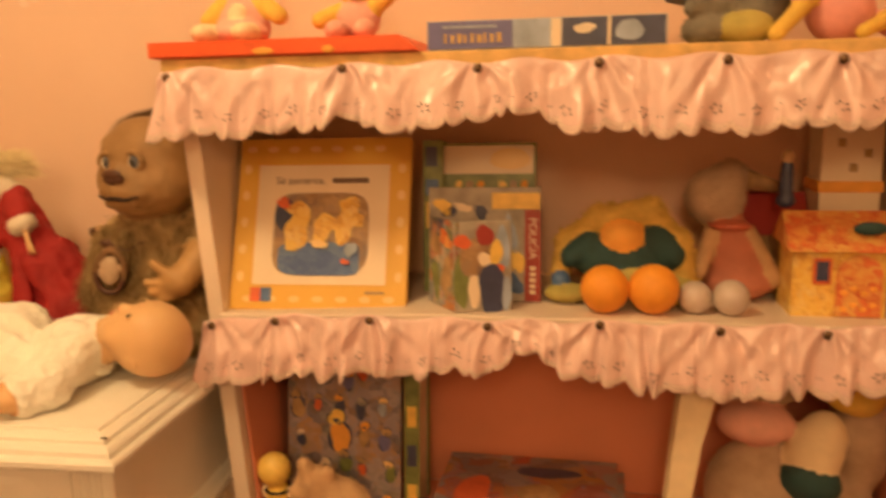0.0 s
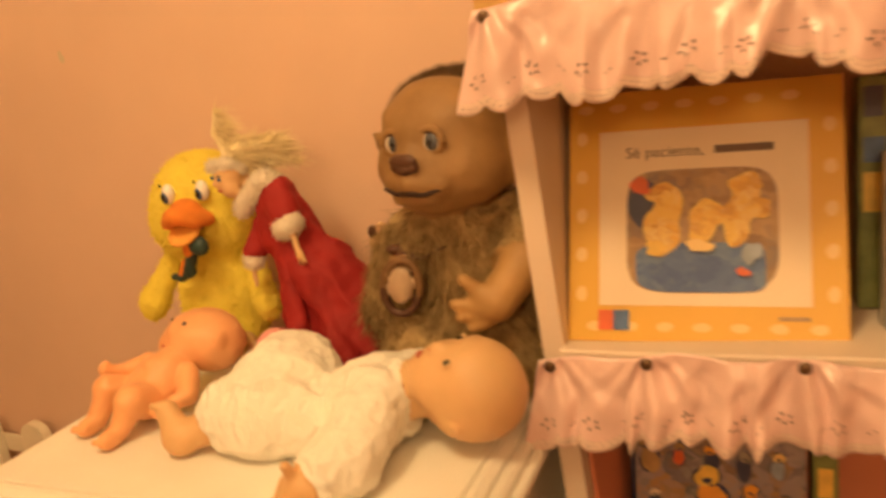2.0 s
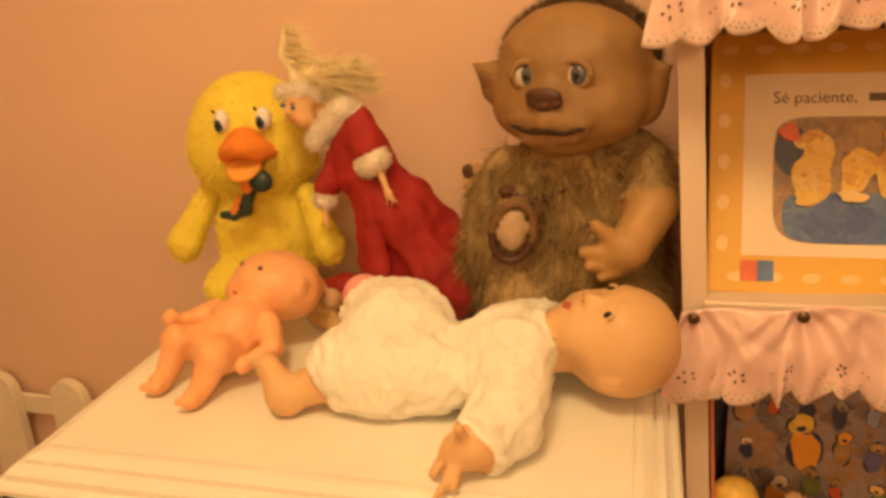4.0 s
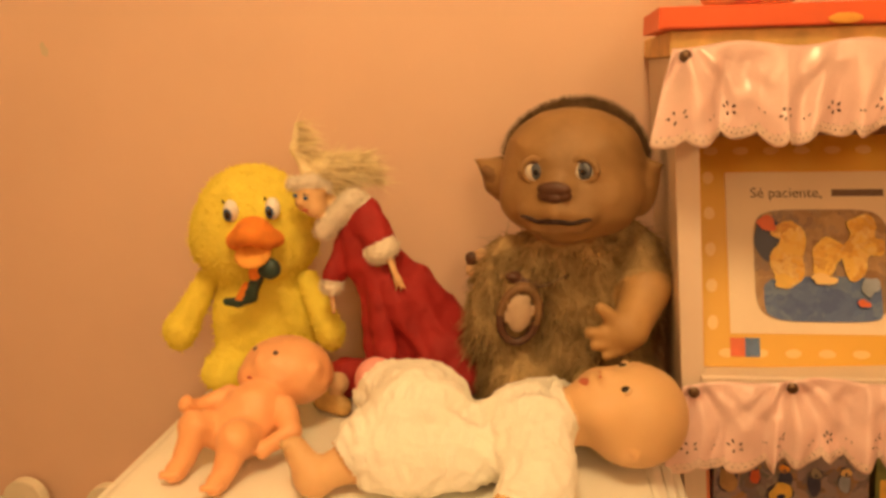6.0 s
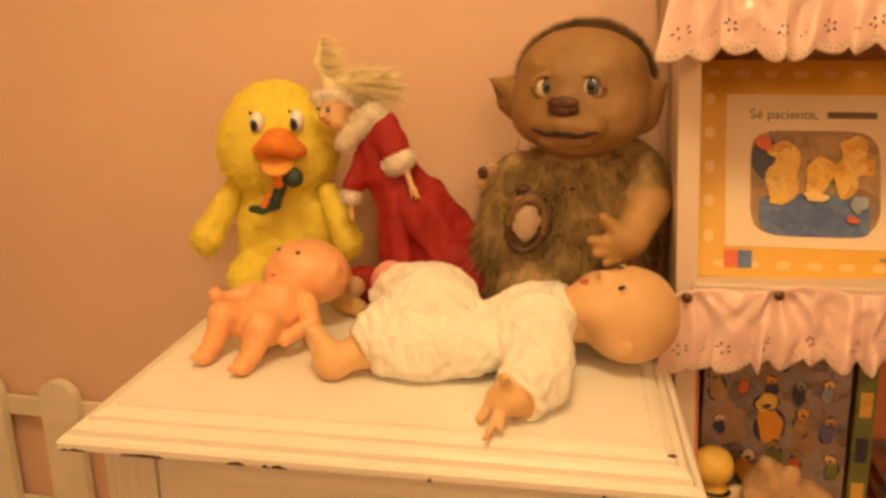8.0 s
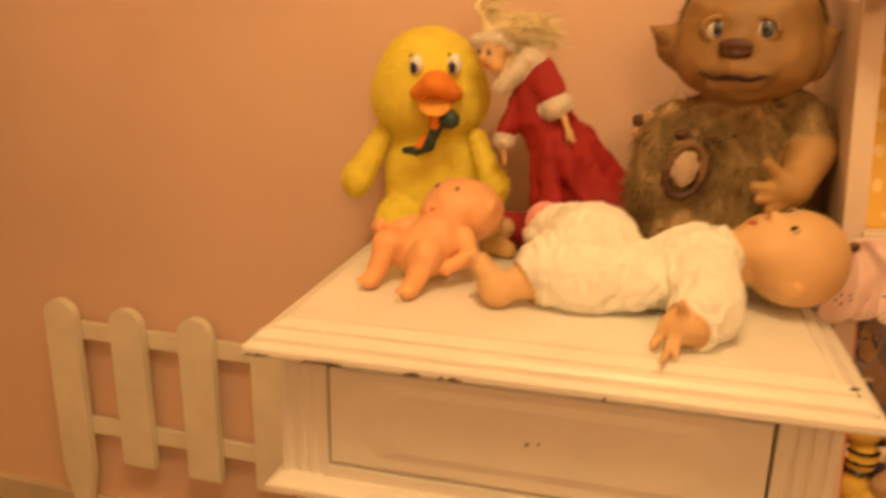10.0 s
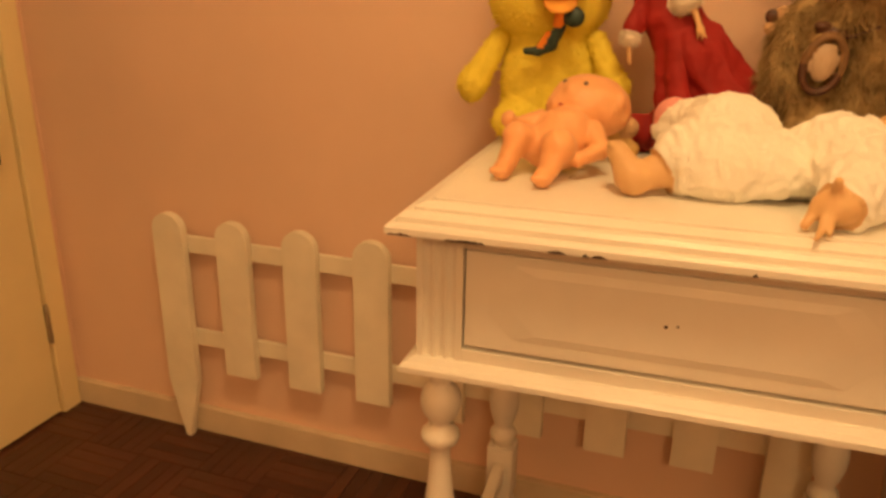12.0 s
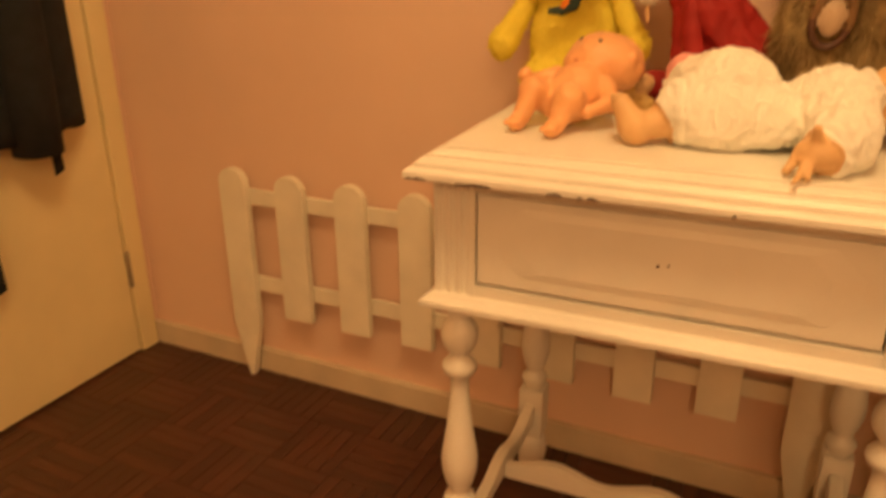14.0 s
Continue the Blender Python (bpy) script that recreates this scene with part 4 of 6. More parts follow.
skin_b = [cap((-0.568, Y - 0.040, 0.980), (-0.560, Y - 0.046, 0.962), 0.0045, 0.0040, 2, 0.002), ell((-0.557, Y - 0.047, 0.955), (0.006, 0.004, 0.007), 2, 0.003), cap((-0.559, Y - 0.047, 0.954), (-0.560, Y - 0.047, 0.942), 0.0022, 0.0016, 2, 0.001), cap((-0.556, Y - 0.047, 0.954), (-0.553, Y - 0.047, 0.940), 0.0022, 0.0016, 2, 0.001), cap((-0.554, Y - 0.047, 0.954), (-0.546, Y - 0.047, 0.943), 0.0022, 0.0016, 2, 0.001), cap((-0.648, Y - 0.03, 0.932), (-0.645, Y - 0.034, 0.908), 0.004, 0.003, 2, 0.002),
          ell((-0.671, Y - 0.018, 1.055), (0.018, 0.022, 0.024), 2, 0.004, (0, 40, 0)), ell((-0.664, Y - 0.028, 1.040), (0.012, 0.012, 0.012), 2, 0.008), cap((-0.656, Y - 0.006, 1.046), (-0.634, Y - 0.004, 1.030), 0.010, 0.009, 2, 0.006), ell((-0.680, Y - 0.037, 1.049), (0.004, 0.005, 0.004), 2, 0.004)]
cap_fur = [cap((-0.692, Y - 0.024, 1.071), (-0.664, Y - 0.030, 1.073), 0.0085, 0.0085, 1, 0.004), cap((-0.664, Y - 0.030, 1.073), (-0.652, Y - 0.016, 1.064), 0.0085, 0.007, 1, 0.004)]
locks = [ell((-0.664, Y + 0.004, 1.078), (0.024, 0.022, 0.018), 3, 0.01), cap((-0.678, Y, 1.085), (-0.694, Y, 1.112), 0.011, 0.007, 3, 0.01), cap((-0.694, Y, 1.112), (-0.690, Y, 1.142), 0.007, 0.004, 3, 0.006), cap((-0.655, Y + 0.010, 1.084), (-0.622, Y + 0.02, 1.086), 0.019, 0.014, 3, 0.012), cap((-0.652, Y + 0.004, 1.060), (-0.640, Y + 0.006, 1.040), 0.010, 0.006, 3, 0.008), cap((-0.622, Y + 0.02, 1.088), (-0.600, Y + 0.03, 1.066), 0.009, 0.003, 3, 0.012)]
belt = [cap((-0.612, Y - 0.024, 0.985), (-0.588, Y - 0.026, 0.972), 0.003, 0.003, 4, 0.0)]
extra = [(ball((-0.686, Y - 0.035, 1.057), 0.0032, 8, 6, (1, 0.6, 0.8)), 5), (ball((-0.671, Y - 0.0395, 1.055), 0.0034, 8, 6, (1, 0.6, 0.8)), 5), (ball((-0.671, Y - 0.0395, 1.0595), 0.003, 8, 6, (1.4, 0.5, 0.3)), 7), (ball((-0.672, Y - 0.040, 1.040), 0.003, 8, 6, (1.4, 0.6, 0.7)), 6)]
grown("fashion_doll", gown + fluff + skin_b + cap_fur + locks + belt, [M_RED, M_FLUFF, M_SKIN, M_HAIR, M_GOLD, M_EYEB, M_LIP, M_TROLLD], 0.0028, hair=[(1, 2600, 0.006, 0.0006, 1, 21, 0.0), (3, 1500, 0.036, 0.0008, 3, 22, 0.9, (3.6, 0.3, 0.2)), (3, 500, 0.024, 0.0007, 3, 23, 0.1, (2.0, 0, 0.6))], rumple=[(0, 0.0065, 26, (1.0, 1.0, 0.16))], extra=extra, label="blonde fashion doll in a red gown with white fluffy trim", category="doll", loc=(-0.55, Y, TZ))

# small gold shoe between the dolls
grown("doll_shoe", [cap((-0.655, 1.205, 0.800), (-0.628, 1.195, 0.797), 0.014, 0.012, 0, 0.01), cap((-0.652, 1.205, 0.81), (-0.656, 1.206, 0.838), 0.011, 0.013, 0, 0.01), ell((-0.634, 1.20, 0.826), (0.014, 0.012, 0.014), 1, 0.008), ell((-0.664, 1.205, 0.842), (0.010, 0.01, 0.007), 2, 0.004)], [M_GOLD, M_BEIGE, M_CREAMF], 0.0028, label="small gold and tan doll boot lying on the table", category="doll shoe")

# ---- furry goblin puppet ----
HC = Vector((-0.346, 1.262, 1.078))
f, r, u = axes((-0.24, -0.97, 0.0))


def hp(a, b, d):
    return tuple(spot(HC, f, r, u, a, b, d))


yaw = -14
head = [ell(HC, (0.076, 0.068, 0.069), 0, 0.02, (0, 0, yaw)), ell(hp(0, 0.026, 0.012), (0.062, 0.043, 0.040), 0, 0.06, (0, 0, yaw)), ell(hp(0, -0.022, 0.014), (0.076, 0.052, 0.040), 0, 0.03, (0, 0, yaw)), ell(hp(-0.048, -0.026, 0.034), (0.026, 0.026, 0.026), 0, 0.025, (0, 0, yaw)), ell(hp(0.048, -0.026, 0.034), (0.026, 0.026, 0.026), 0, 0.025, (0, 0, yaw)),
        ell(hp(0, -0.028, 0.060), (0.042, 0.026, 0.026), 0, 0.022, (0, 0, yaw)), cap(hp(0, 0.018, 0.064), hp(0, -0.004, 0.078), 0.009, 0.014, 0, 0.016), ell(hp(0, -0.053, 0.046), (0.036, 0.026, 0.016), 0, 0.018, (0, 0, yaw)),
        cap(hp(-0.046, 0.038, 0.046), hp(-0.014, 0.027, 0.063), 0.006, 0.007, 0, 0.018), cap(hp(0.046, 0.038, 0.046), hp(0.014, 0.027, 0.063), 0.006, 0.007, 0, 0.018),
        cap(hp(-0.036, -0.0335, 0.074), hp(0.0, -0.028, 0.086), 0.0065, 0.0075, 0, 0.010), cap(hp(0.036, -0.0335, 0.074), hp(0.0, -0.028, 0.086), 0.0065, 0.0075, 0, 0.010), cap(hp(-0.026, -0.0485, 0.076), hp(0.026, -0.0475, 0.076), 0.0065, 0.0065, 0, 0.006)]
# leaf-shaped ears; a darker lump's colour stands for the shade in the hollow
for side, reach in ((-1, 1.0), (1, 0.78)):
    head += [ell(hp(side * reach * 0.084, -0.010, -0.006), (0.032, 0.012, 0.026), 0, 0.014, (0, -side * 24, yaw)), cap(hp(side * reach * 0.088, -0.006, -0.006), hp(side * reach * 0.128, 0.016, -0.004), 0.022, 0.0025, 0, 0.012), cap(hp(side * 0.078, -0.030, -0.004), hp(side * reach * 0.100, -0.014, -0.004), 0.012, 0.010, 0, 0.014)]
ear_shade = [ell(hp(side * 0.100, -0.002, 0.006), (0.016, 0.008, 0.008), 9, 0.002, (0, -side * 28, yaw)) for side in (-1,)]
hair_cap = [ell(tuple(HC + Vector((0.004, 0.024, 0.010))), (0.081, 0.056, 0.076), 3, 0.006)]
trunk = [ell((-0.352, 1.295, 0.885), (0.106, 0.072, 0.104), 2, 0.03), ell((-0.350, 1.290, 0.955), (0.090, 0.060, 0.052), 2, 0.03), ell((-0.405, 1.25, 0.825), (0.054, 0.055, 0.042), 2, 0.03), ell((-0.300, 1.25, 0.825), (0.052, 0.055, 0.042), 2, 0.03), cap((-0.432, 1.275, 0.965), (-0.442, 1.240, 0.885), 0.028, 0.032, 2, 0.02), cap((-0.375, 1.232, 0.985), (-0.405, 1.226, 0.955), 0.012, 0.016, 2, 0.02), ell((-0.350, 1.245, 0.985), (0.050, 0.024, 0.018), 2, 0.02)]
arm = [cap((-0.275, 1.278, 0.990), (-0.262, 1.245, 0.955), 0.026, 0.026, 2, 0.02), cap((-0.259, 1.230, 0.945), (-0.282, 1.194, 0.912), 0.0255, 0.023, 5, 0.02), ell((-0.292, 1.187, 0.908), (0.026, 0.016, 0.020), 5, 0.012), cap((-0.296, 1.184, 0.922), (-0.315, 1.178, 0.940), 0.010, 0.007, 5, 0.006), cap((-0.302, 1.182, 0.908), (-0.326, 1.174, 0.912), 0.0085, 0.007, 5, 0.005), cap((-0.300, 1.182, 0.898), (-0.320, 1.174, 0.897), 0.0085, 0.007, 5, 0.005), cap((-0.292, 1.182, 0.890), (-0.308, 1.176, 0.884), 0.008, 0.006, 5, 0.005)]
# pale oval pendant in a dark ring, on a cord
patch = [ell((-0.408, 1.205, 0.922), (0.016, 0.008, 0.024), 4, 0.001, (0, 10, 8))]
ring_pts = [Vector((-0.408 + 0.023 * math.cos(q) + 0.004 * math.sin(q), 1.206 + 0.004 * math.cos(q), 0.920 + 0.034 * math.sin(q))) for q in [2 * math.pi * k / 18 for k in range(18)]]
patch += [cap(ring_pts[k], ring_pts[(k + 1) % 18], 0.0050, 0.0050, 1 if 8 < k < 17 else 9, 0.002) for k in range(18)]
patch += [ell((-0.416, 1.213, 0.965), (0.010, 0.008, 0.0055), 1, 0.002), cap((-0.408, 1.213, 0.963), (-0.382, 1.214, 0.953), 0.0028, 0.0028, 1, 0.001), cap((-0.382, 1.214, 0.953), (-0.352, 1.216, 0.966), 0.0028, 0.0028, 1, 0.001)]
extra = []
for a, b, w, h in ((0, -0.003, 0.0195, 0.0085), (-0.009, -0.0095, 0.0105, 0.0075), (0.009, -0.0095, 0.0105, 0.0075), (0, -0.012, 0.011, 0.007)):
    extra.append((ball(on_skin(head, hp(a, b, 0.09), f) - f * 0.001, 1.0, 18, 12, (w, h, 0.0065), disc_turn(f)), 1))
for k in range(21):
    q = k / 20 - 0.5
    lift = -0.0395 + 0.0015 * abs(2 * q) ** 2 + 0.0016 * math.cos(12 * q)
    extra.append((ball(on_skin(head, hp(0.070 * q, lift, 0.09), f) + f * 0.0016, 0.0056, 10, 8, (1.1, 0.80 - 0.9 * abs(q), 0.5), disc_turn(f)), 10))
for a, b in ((-0.0265, 0.013), (0.0265, 0.015)):
    e = on_skin(head, hp(a, b, 0.08), f) - f * 0.003
    t = disc_turn(f)
    extra.append((ball(e, 0.0126, 16, 12, (1.12, 1, 0.6), t), 6))
    extra.append((ball(e + f * 0.0044 + r * 0.0024 + u * 0.0005, 0.0090, 14, 10, (1, 1.1, 0.45), t), 7))
    extra.append((ball(e + f * 0.0074 + r * 0.0022, 0.0040, 10, 8, (1, 1, 0.4), t), 8))
    for k in range(13):
        q = math.pi * (0.02 + 0.96 * k / 12)
        rim = e + r * 0.0138 * math.cos(q) + u * 0.0112 * math.sin(q)
        extra.append((ball(rim + f * (0.0050 - 0.003 * abs(math.cos(q))), 0.0022, 8, 6), 1))
        extra.append((ball(rim + r * 0.002 * math.cos(q) + u * 0.003 * math.sin(q) + f * 0.0025, 0.0046, 8, 6), 0))
        extra.append((ball(e + r * 0.0150 * math.cos(q) - u * 0.0118 * math.sin(q) + f * 0.0008, 0.0042, 8, 6), 0))
grown("goblin_puppet", head + ear_shade + hair_cap + trunk + arm + patch, [M_TROLL, M_TROLLD, M_FUR, M_FURD, M_NIPP, M_PALM, M_EYEC, M_TROLLEYE, M_BLACK, M_TROLLI, M_MOUTH], 0.0034, hair=[(2, 17000, 0.026, 0.0008, 2, 31, 1.6), (3, 13000, 0.011, 0.0005, 3, 32, -0.2)], extra=extra, rumple=[(0, 0.0013, 26, (1.0, 1.0, 1.3)), (2, 0.006, 30, (1.0, 1.0, 0.5))], label="furry brown goblin puppet with a rubber face and big ears", category="puppet", loc=(-0.345, 1.28, TZ))
grown("flower_charm", [ell((-0.463 + 0.011 * math.cos(a), 1.268, 0.965 + 0.013 * math.sin(a)), (0.009, 0.006, 0.009), i % 2, 0.003) for i, a in enumerate([k * 1.2566 for k in range(5)])] + [cap((-0.463, 1.27, 0.955), (-0.460, 1.29, 0.905), 0.004, 0.004, 0, 0.004), cap((-0.460, 1.29, 0.905), (-0.462, 1.29, TZ), 0.004, 0.014, 0, 0.004)], [M_TROLLD, M_BEIGE], 0.0028, label="small dark brown flower ornament on a stem", category="ornament")

# ---- large baby doll in a white suit, lying on its back ----
BH = Vector((-0.289, 1.102, 0.845))
f, r, u = axes((-0.27, -0.27, 0.92), (0.93, -0.08, 0.32))


def bp(a, b, d):
    return tuple(spot(BH, f, r, u, a, b, d))


bhead = [ell(BH, (0.047, 0.048, 0.047), 0, 0.02), ell(tuple(BH + u * 0.014 - f * 0.006), (0.048, 0.048, 0.047), 0, 0.02), ell(bp(0, 0.016, 0.016), (0.040, 0.040, 0.036), 0, 0.02), ell(bp(-0.021, -0.022, 0.030), (0.019, 0.019, 0.018), 0, 0.016), ell(bp(0.021, -0.022, 0.030), (0.019, 0.019, 0.018), 0, 0.016), ell(bp(0, -0.030, 0.030), (0.024, 0.024, 0.020), 0, 0.02),
         cap(bp(0, 0.008, 0.047), bp(0, -0.007, 0.058), 0.0045, 0.0072, 0, 0.008), ell(bp(-0.006, -0.009, 0.053), (0.005, 0.005, 0.005), 0, 0.004), ell(bp(0.006, -0.009, 0.053), (0.005, 0.005, 0.005), 0, 0.004), cap(bp(-0.009, -0.0225, 0.052), bp(0.009, -0.0225, 0.052), 0.0048, 0.0048, 0, 0.004), cap(bp(-0.007, -0.0350, 0.049), bp(0.007, -0.0350, 0.049), 0.0054, 0.0054, 0, 0.004), ell(bp(0, -0.046, 0.036), (0.013, 0.013, 0.012), 0, 0.010)]
for side in (-1, 1):
    ring_pts = [bp(side * (0.050 + 0.003 * math.sin(q)), -0.004 + 0.0095 * math.sin(q), -0.006 + 0.0070 * math.cos(q)) for q in [2 * math.pi * k / 9 for k in range(10)]]
    bhead += [cap(ring_pts[k], ring_pts[k + 1], 0.0030, 0.0030, 0, 0.003) for k in range(8)] + [ell(bp(side * 0.047, -0.005, -0.006), (0.007, 0.007, 0.009), 0, 0.004)]
    bhead += [cap(bp(side * 0.010, 0.023, 0.046), bp(side * 0.028, 0.021, 0.040), 0.004, 0.003, 0, 0.008)]
suit = [ell((-0.394, 1.09, 0.830), (0.045, 0.058, 0.047), 1, 0.02), ell((-0.430, 1.09, 0.818), (0.048, 0.054, 0.034), 1, 0.02), ell((-0.506, 1.09, 0.838), (0.054, 0.062, 0.055), 1, 0.015), cap((-0.515, 1.055, 0.836), (-0.548, 1.043, 0.824), 0.042, 0.037, 1, 0.02), cap((-0.515, 1.12, 0.842), (-0.556, 1.150, 0.842), 0.040, 0.033, 1, 0.02), cap((-0.46, 1.045, 0.817), (-0.515, 1.03, 0.815), 0.032, 0.030, 1, 0.02),
        cap((-0.378, 1.058, 0.838), (-0.376, 0.994, 0.818), 0.034, 0.030, 1, 0.02), cap((-0.376, 0.994, 0.818), (-0.386, 0.968, 0.812), 0.029, 0.026, 1, 0.015), cap((-0.370, 1.145, 0.835), (-0.400, 1.185, 0.812), 0.030, 0.026, 1, 0.02)]
suit += collar((-0.358, 1.096, 0.838), (1, 0.05, 0.1), 0.036, 0.005, 1) + collar((-0.557, 1.040, 0.822), (-1, -0.2, -0.2), 0.035, 0.0045, 1) + collar((-0.390, 0.962, 0.811), (-0.6, -0.75, -0.1), 0.023, 0.0045, 1)
limbs = [cap((-0.362, 1.096, 0.838), (-0.315, 1.102, 0.842), 0.026, 0.027, 0, 0.008), cap((-0.552, 1.038, 0.818), (-0.582, 1.024, 0.810), 0.026, 0.0195, 0, 0.006), ell((-0.602, 1.010, 0.804), (0.021, 0.020, 0.020), 0, 0.008), cap((-0.608, 1.012, 0.810), (-0.624, 1.018, 0.832), 0.0165, 0.0125, 0, 0.008), *[ell((-0.632 + 0.0028 * k, 1.007 + 0.0056 * k, 0.841 - 0.0010 * k * k), (0.0042, 0.0038, 0.0055), 0, 0.0015) for k in range(5)], ell((-0.400, 0.950, 0.809), (0.024, 0.019, 0.018), 0, 0.006), cap((-0.410, 0.938, 0.806), (-0.415, 0.915, 0.7905), 0.0046, 0.0032, 0, 0.004), cap((-0.415, 0.915, 0.7905), (-0.419, 0.903, 0.7885), 0.0032, 0.0026, 0, 0.002), cap((-0.404, 0.936, 0.806), (-0.406, 0.920, 0.790), 0.0046, 0.0034, 0, 0.004), cap((-0.402, 0.945, 0.818), (-0.404, 0.936, 0.838), 0.007, 0.005, 0, 0.006), cap((-0.418, 0.946, 0.806), (-0.427, 0.934, 0.792), 0.006, 0.005, 0, 0.006),
         ell((-0.574, 1.163, 0.848), (0.026, 0.024, 0.028), 2, 0.004), ell((-0.566, 1.152, 0.836), (0.030, 0.028, 0.014), 1, 0.004), ell((-0.404, 1.192, 0.806), (0.02, 0.02, 0.018), 0, 0.006)]
extra = []
for a in (-0.019, 0.019):
    e = on_skin(bhead, bp(a, 0.010, 0.05), f) - f * 0.0016
    t = disc_turn(f)
    extra += [(ball(e - f * 0.0006, 0.0054, 12, 8, (1.2, 0.8, 0.45), t), 3), (ball(e + f * 0.0006, 0.0046, 12, 8, (1.0, 1.0, 0.5), t), 4)]
    extra += [(ball(e + r * 0.0072 * math.cos(q) + u * 0.0058 * math.sin(q) + f * 0.0002, 0.0018, 8, 6), 0) for q in [math.pi * k / 8 for k in range(9)]]
extra.append((ball(on_skin(bhead, bp(0, -0.029, 0.05), f) - f * 0.0002, 0.0074, 12, 8, (1.25, 0.75, 0.35), disc_turn(f)), 5))
extra += [(ball(on_skin(bhead, bp(a, -0.0125, 0.05), f), 0.0014, 8, 6), 5) for a in (-0.004, 0.004)]
grown("baby_doll", bhead + suit + limbs, [M_SKIN, M_SUIT, M_PINKF, M_EYEW, M_BLACK, M_LIP], 0.0030, extra=extra, rumple=[(1, 0.0042, 24, (0.7, 1.0, 1.2)), (1, 0.0024, 62, (1.3, 0.6, 1.0))], label="bald vinyl baby doll in a white cotton suit lying down", category="doll", loc=(-0.44, 1.09, TZ))

# ---- small peach vinyl doll ----
PH = Vector((-0.678, 1.160, 0.858))
small = [ell(PH, (0.050, 0.044, 0.039), 0, 0.008, (0, 14, 0)), ell((-0.698, 1.146, 0.864), (0.030, 0.030, 0.026), 0, 0.016), ell((-0.704, 1.128, 0.880), (0.006, 0.006, 0.006), 0, 0.006), ell((-0.718, 1.134, 0.856), (0.015, 0.015, 0.014), 0, 0.012), ell((-0.688, 1.124, 0.850), (0.015, 0.015, 0.014), 0, 0.012), ell((-0.640, 1.140, 0.866), (0.006, 0.010, 0.011), 0, 0.004),
         ell((-0.703, 1.100, 0.830), (0.036, 0.034, 0.034), 0, 0.006), ell((-0.712, 1.080, 0.817), (0.038, 0.033, 0.031), 0, 0.008), ell((-0.709, 1.062, 0.826), (0.007, 0.006, 0.007), 0, 0.003),
         cap((-0.732, 1.078, 0.816), (-0.750, 1.052, 0.832), 0.021, 0.018, 0, 0.003), cap((-0.750, 1.052, 0.832), (-0.757, 1.036, 0.804), 0.016, 0.012, 0, 0.003), ell((-0.760, 1.024, 0.796), (0.011, 0.019, 0.011), 0, 0.004), cap((-0.700, 1.062, 0.816), (-0.696, 1.034, 0.828), 0.023, 0.020, 0, 0.003), cap((-0.696, 1.034, 0.828), (-0.702, 1.016, 0.802), 0.017, 0.012, 0, 0.003), ell((-0.705, 1.004, 0.796), (0.011, 0.019, 0.011), 0, 0.004),
         cap((-0.734, 1.108, 0.844), (-0.757, 1.090, 0.838), 0.013, 0.011, 0, 0.003), cap((-0.757, 1.090, 0.838), (-0.764, 1.074, 0.846), 0.0105, 0.008, 0, 0.003), ell((-0.767, 1.068, 0.850), (0.009, 0.009, 0.010), 0, 0.003), cap((-0.668, 1.102, 0.836), (-0.652, 1.080, 0.818), 0.014, 0.012, 0, 0.003), cap((-0.652, 1.080, 0.818), (-0.668, 1.058, 0.812), 0.011, 0.008, 0, 0.003), ell((-0.674, 1.050, 0.810), (0.010, 0.009, 0.009), 0, 0.003)]
for k in range(4):
    small += [ell((-0.768 + 0.005 * k, 1.007 + 0.001 * k, 0.798), (0.0034, 0.0045, 0.0036), 0, 0.001), ell((-0.713 + 0.005 * k, 0.987 + 0.001 * k, 0.798), (0.0034, 0.0045, 0.0036), 0, 0.001)]
sf = (-0.25, -0.45, 0.85)
extra = [(ball(on_skin(small, q, sf), 0.0034, 8, 6), 1) for q in ((-0.712, 1.142, 0.888), (-0.684, 1.130, 0.890))] + [(ball(on_skin(small, (-0.712, 1.116, 0.866), sf), 0.0034, 8, 6, (1.2, 1, 0.6)), 2)]
grown("small_doll", small, [M_PEACH, M_INK, M_LIP], 0.0024, extra=extra, rumple=[(0, 0.0012, 40, (1.0, 1.0, 1.0))], label="small bare peach vinyl doll propped on the tabletop", category="doll")

# ---- books on the middle shelf ----


def book(name, w, h, d, m, cover, label, category="book"):
    """A book that stands in its own frame: x along the width, y up the height, z out of the front cover."""
    root = thing(name, m.translation, label, category)
    part("front_cover", box(0, w, 0, h, -0.003, 0, 0.0012, m), cover, root)
    part("back_cover", box(0, w, 0, h, -d, -d + 0.003, 0.0012, m), cover, root)
    part("page_block", box(0.002, w - 0.004, 0.003, h - 0.003, -d + 0.0032, -0.0032, 0, m), M_PAPER, root, "cream paper pages")
    part("spine", box(-0.002, 0.001, 0, h, -d, 0, 0.001, m), cover, root)
    return root


def standing(x, y, z, back, turn):
    """Frame of a book that leans back by so many degrees and is turned about the upright."""
    return Matrix.Translation((x, y, z)) @ pose(0, 0, 0, 0, 0, turn) @ pose(0, 0, 0, 90 - back, 0, 0)


